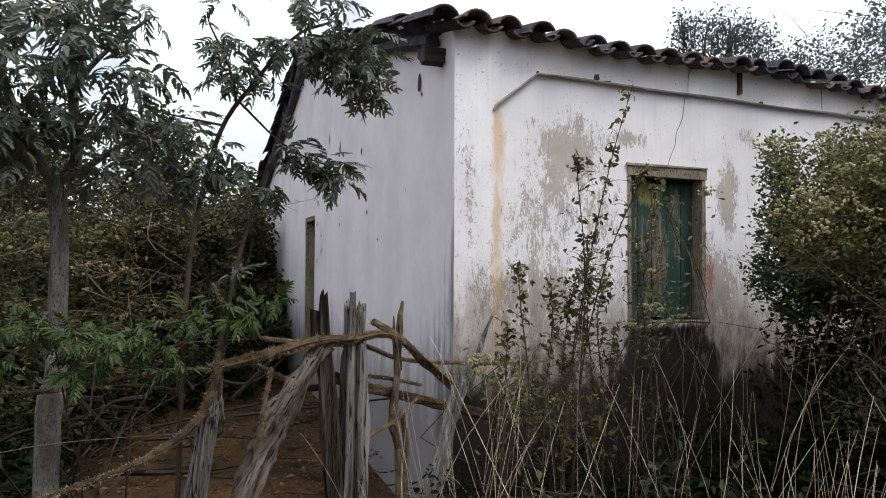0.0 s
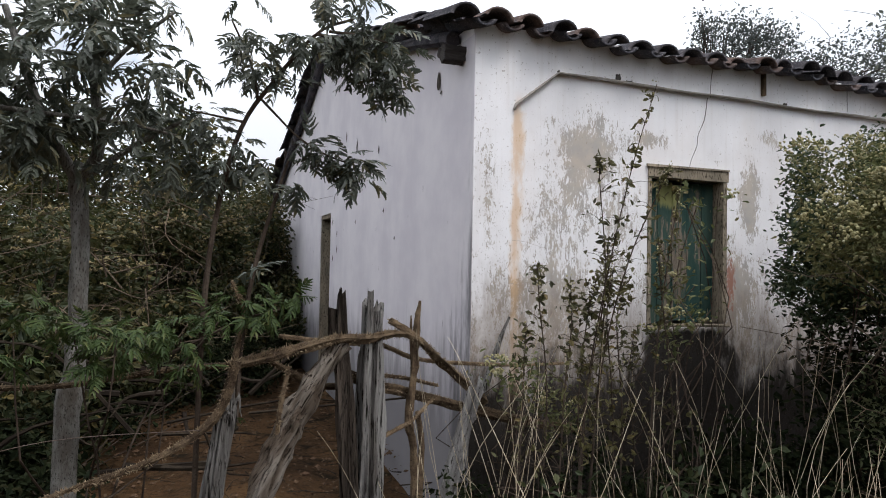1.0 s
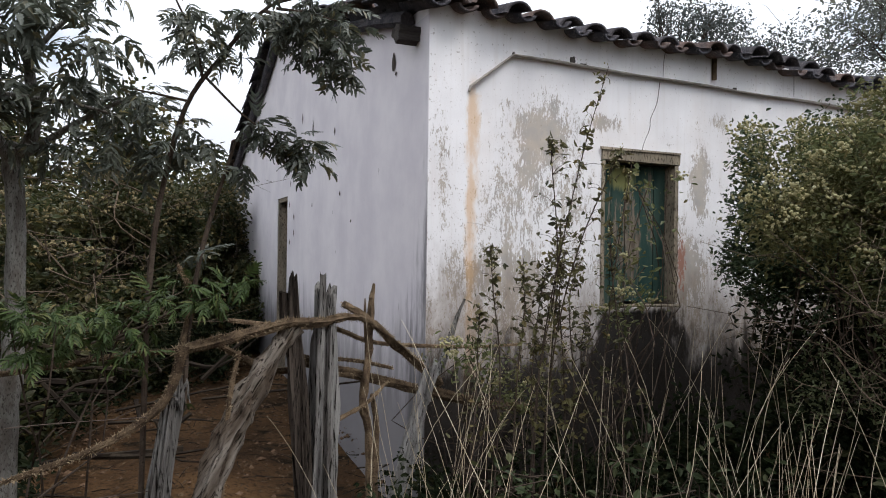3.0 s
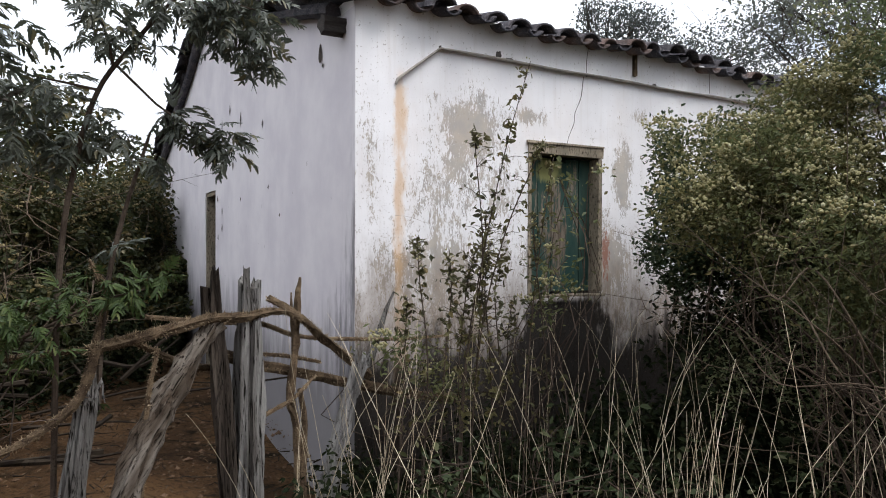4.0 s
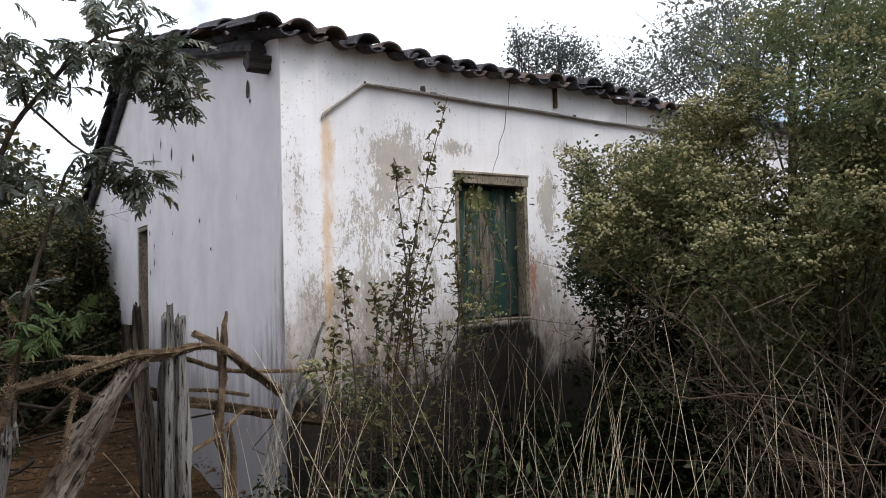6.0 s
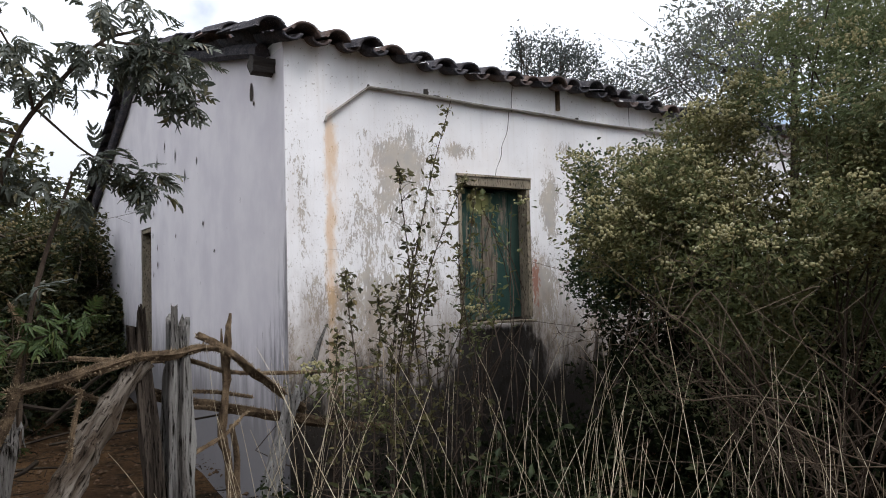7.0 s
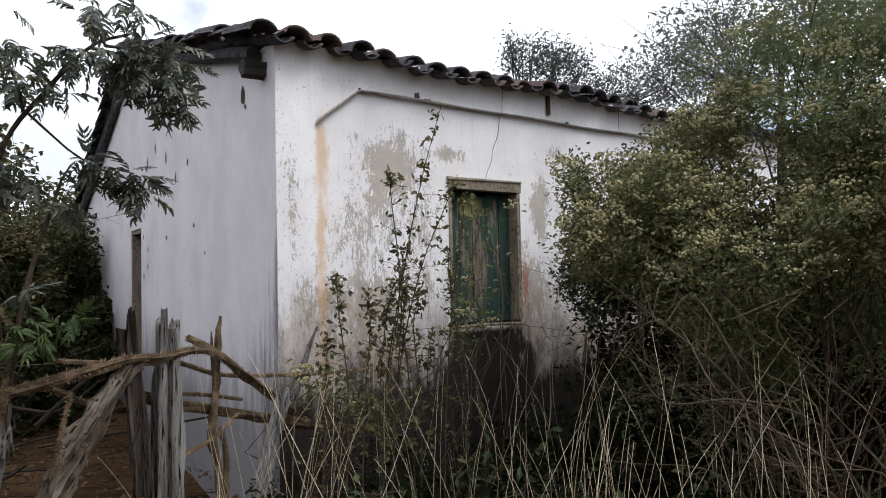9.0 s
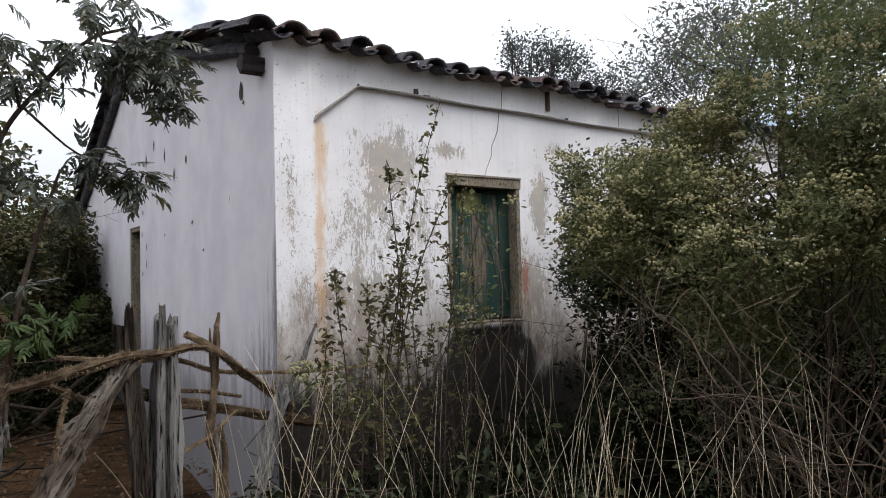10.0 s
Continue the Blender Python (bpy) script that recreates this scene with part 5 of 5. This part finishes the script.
for x, y, z, s in ((0.72, -1.85, 0.45, 301), (0.98, -2.1, 0.5, 302), (0.30, -1.55, 0.45, 303), (0.02, -1.1, 0.5, 304), (1.2, -1.6, 0.5, 305), (0.62, -1.3, 0.62, 306), (0.45, -1.75, 0.55, 307), (1.25, -2.2, 0.55, 308), (0.15, -1.25, 0.5, 309), (0.95, -1.35, 0.55, 310)):
    leafy_bush("broad_weed", "low broad-leaved green weed among the dry grass", [(x, y, z, 0.14), (x + 0.1, y + 0.05, z - 0.12, 0.14), (x - 0.08, y, z - 0.1, 0.12)], (x, y, 0), 64, BROADLEAF, s, (0.05, 0.028), 0, 9, 0.003, category="weed", group="broad-leaved weeds")
leafy_bush("flowering_weed", "small weed with pale flower tufts among the fence rails", [(0.02, -0.32, 1.02, 0.06), (0.16, -0.34, 0.97, 0.09), (0.30, -0.40, 0.90, 0.10), (0.05, -0.36, 0.9, 0.06), (0.38, -0.45, 0.75, 0.12)], (0.2, -0.35, 0), 420, BUSHLEAF, 36, (0.04, 0.02), 16, 12, 0.004, category="weed")

leafy_bush("flowering_weed", "thin weed with pale flower tufts before the window", [(0.98, -0.9, 1.75, 0.05), (0.92, -0.9, 1.95, 0.06), (1.12, -0.92, 2.0, 0.05), (1.05, -0.9, 1.7, 0.06), (0.9, -0.9, 1.5, 0.1), (0.85, -0.9, 1.25, 0.14)], (0.9, -0.9, 0), 260, BUSHLEAF, 37, (0.04, 0.02), 16, 14, 0.003, category="weed")

# dry grass
g = Geo()
rng = np.random.default_rng(81)
for i in range(68):
    u, w = rng.uniform(), rng.uniform()
    x = -0.65 + 2.6 * u
    y = -0.30 - 2.2 * w * (0.35 + 0.65 * u) + 0.2 * u
    h = rng.uniform(0.45, 1.0) if i > 45 else rng.uniform(0.9, 1.4)
    lean = rng.normal(0, 0.22, 2) * h
    bow = rng.normal(0, 0.06, 2)
    g.tube([(x + lean[0] * u + bow[0] * math.sin(3.1 * u), y + lean[1] * u + bow[1] * math.sin(3.1 * u), h * u - 0.05 * u ** 6) for u in (0, 0.3, 0.6, 0.8, 0.93, 1.0)], [rng.uniform(0.0014, 0.0024), 0.0008], 3, cap=False, steps=9)
for i in range(90):
    az, d = radians(rng.uniform(20, 74)), rng.uniform(2.0, 3.1)
    x, y = -1.55 + d * math.cos(az), -3.95 + d * math.sin(az)
    h = rng.uniform(0.8, 1.2) if rng.uniform() < 0.7 else rng.uniform(1.2, 1.5)
    lean = rng.normal(0, 0.20, 2) * h
    bow = rng.normal(0, 0.06, 2)
    g.tube([(x + lean[0] * u + bow[0] * math.sin(3.1 * u), y + lean[1] * u + bow[1] * math.sin(3.1 * u), h * u - 0.05 * u ** 6) for u in (0, 0.3, 0.6, 0.8, 0.93, 1.0)], [rng.uniform(0.0009, 0.0016), 0.0006], 4, cap=False, steps=12)
for i in range(30):
    x, y = 0.42 + rng.normal(0, 0.06), -2.25 + rng.normal(0, 0.06)
    h = rng.uniform(0.55, 1.15)
    lean = rng.normal(0, 0.10, 2) * h
    g.tube([(x + lean[0] * u * u, y + lean[1] * u * u, h * u - 0.05) for u in (0, 0.3, 0.6, 0.85, 1.0)], [rng.uniform(0.0014, 0.0022), 0.0008], 4, cap=False, steps=9)
alone("dry_grass", g, STRAW, "tall thin bleached dry grass stalks before the house", "grass", kind="stuff")
g = Geo()
v, f = leaf_shape(0.05, 0.028)
n = 34000
place = np.stack([rng.uniform(-0.9, 3.4, n), rng.uniform(-2.7, -0.06, n), np.zeros(n)], axis=1)
place = place[[((x - 1.2) / 1.9) ** 2 + ((y + 0.95) / 1.45) ** 2 < 0.95 + 0.75 * noise.noise((x * 1.4, y * 1.4, 7.0)) for x, y, z in place]]
n = len(place)
heap = np.array([max(0.0, 0.55 + 0.9 * noise.noise((x * 1.9, y * 1.9, 4.0))) for x, y, z in place])
place[:, 2] = rng.uniform(0.0, 1, n) ** 1.3 * 0.62 * heap
g.many(v, f, turns(n, rng, (0, 0, 0.7), 1.0, (0.5, 1.2)), place)
# weed leaves carry the same painted shade
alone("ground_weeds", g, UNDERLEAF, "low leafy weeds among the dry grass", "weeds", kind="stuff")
g = Geo()
v, f = leaf_shape(0.035, 0.018)
n = 3500
place = np.stack([rng.uniform(-3.5, 0.2, n), rng.uniform(-1.2, 5.5, n), rng.uniform(0.035, 0.055, n)], axis=1)
g.many(v, f, turns(n, rng, (0, 0, 2.5), 1.0, (0.4, 1.1)), place)
alone("leaf_litter", g, LITTER, "dead brown leaves strewn over the earth", "leaf litter", kind="stuff")

g = Geo()
for i in range(700):
    c = np.array([rng.uniform(-3.4, 0.1), rng.uniform(-1.0, 4.5), 0.03])
    s = rng.uniform(0.008, 0.03)
    d = np.array([(1, 0, 0), (0, 1, 0), (-1, 0, 0), (0, -1, 0), (0, 0, 0.7), (0, 0, -0.7)]) * s * rng.uniform(0.6, 1.3, (6, 1))
    g.add(c + d, [(0, 1, 4), (1, 2, 4), (2, 3, 4), (3, 0, 4), (1, 0, 5), (2, 1, 5), (3, 2, 5), (0, 3, 5)])
alone("clods", g, STONE, "loose clods and small stones on the earth", "clods", kind="stuff")

g = Geo()
for i in range(320):
    a = np.array([rng.uniform(-3.0, -0.05), rng.uniform(-0.8, 4.2), 0.05])
    b = a + np.array([rng.normal(0, 0.12), rng.normal(0, 0.12), rng.uniform(-0.005, 0.03)])
    g.tube([a, (a + b) / 2 + rng.normal(0, 0.012, 3), b], [rng.uniform(0.002, 0.006), 0.0015], 4, cap=False)
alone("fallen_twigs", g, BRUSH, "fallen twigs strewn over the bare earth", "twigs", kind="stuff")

# ---- roof tiles, last ----
TILE_MESH = {}
for key, (v, f) in (("cover", COVER), ("channel", CHANNEL)):
    gg = Geo()
    gg.add(v, f)
    TILE_MESH[key] = [gg.mesh("roof_tile", m, True) for m in (TILE, TILE, TILE, REDTILE)]
rest = Geo()
PITCH, STEP = 0.215, 0.40
slope_f, slope_b = math.atan2(RIDGE - EAVE, RY), math.atan2(RIDGE - BACK, WY - RY)
rng = np.random.default_rng(90)
cols = int((WX + 0.3) / PITCH)
made = 0
for side, rows in ((0, int(RY / math.cos(slope_f) / STEP) + 1), (1, int((WY - RY) / math.cos(slope_b) / STEP) + 1)):
    for c in range(cols):
        for kind in ("channel", "cover"):
            for r in range(rows):
                x = -0.12 + c * PITCH + (PITCH / 2 if kind == "channel" else 0)
                wob = 0.02 * math.sin(c * 0.55 + 0.8) + 0.012 * noise.noise((c * 0.4, r * 0.5, 2.0))
                if side == 0:
                    y = -0.17 + r * STEP * math.cos(slope_f)
                    m = pose(x + rng.normal(0, 0.008), y + rng.normal(0, 0.02), roof_z(y) + 0.006 + wob + (0.02 if kind == "channel" else 0.0) + rng.normal(0, 0.009), math.degrees(slope_f) - 1.5 + rng.normal(0, 1.2), rng.normal(0, 6), rng.normal(0, 4.0))
                else:
                    y = WY + 0.17 - r * STEP * math.cos(slope_b)
                    m = pose(x + rng.normal(0, 0.008), y, roof_z(y) + wob + (0.02 if kind == "channel" else 0.0), math.degrees(slope_b) - 1.5, rng.normal(0, 4), 180 + rng.normal(0, 3.0))
                if side == 0 and r < 3 and c < 30 or c == 0:
                    ob = new("roof_tile", TILE_MESH[kind][rng.integers(0, 4)])
                    ob.parent = roof
                    ob.matrix_basis = m
                    made += 1
                else:
                    v, f = COVER if kind == "cover" else CHANNEL
                    a = np.array(m)
                    rest.add(np.array(v) @ a[:3, :3].T + a[:3, 3], f)
for i in range(int((WX + 0.3) / 0.42)):
    v, f = COVER
    a = np.array(pose(-0.18 + 0.42 * i, RY, RIDGE + 0.06, 0, 0, -90))
    rest.add(np.array(v) * 1.25 @ a[:3, :3].T + a[:3, 3], f)
tagged(part("upper_tiles", rest, TILE, roof, "the further courses of old clay tiles", smooth=True), kind="stuff")
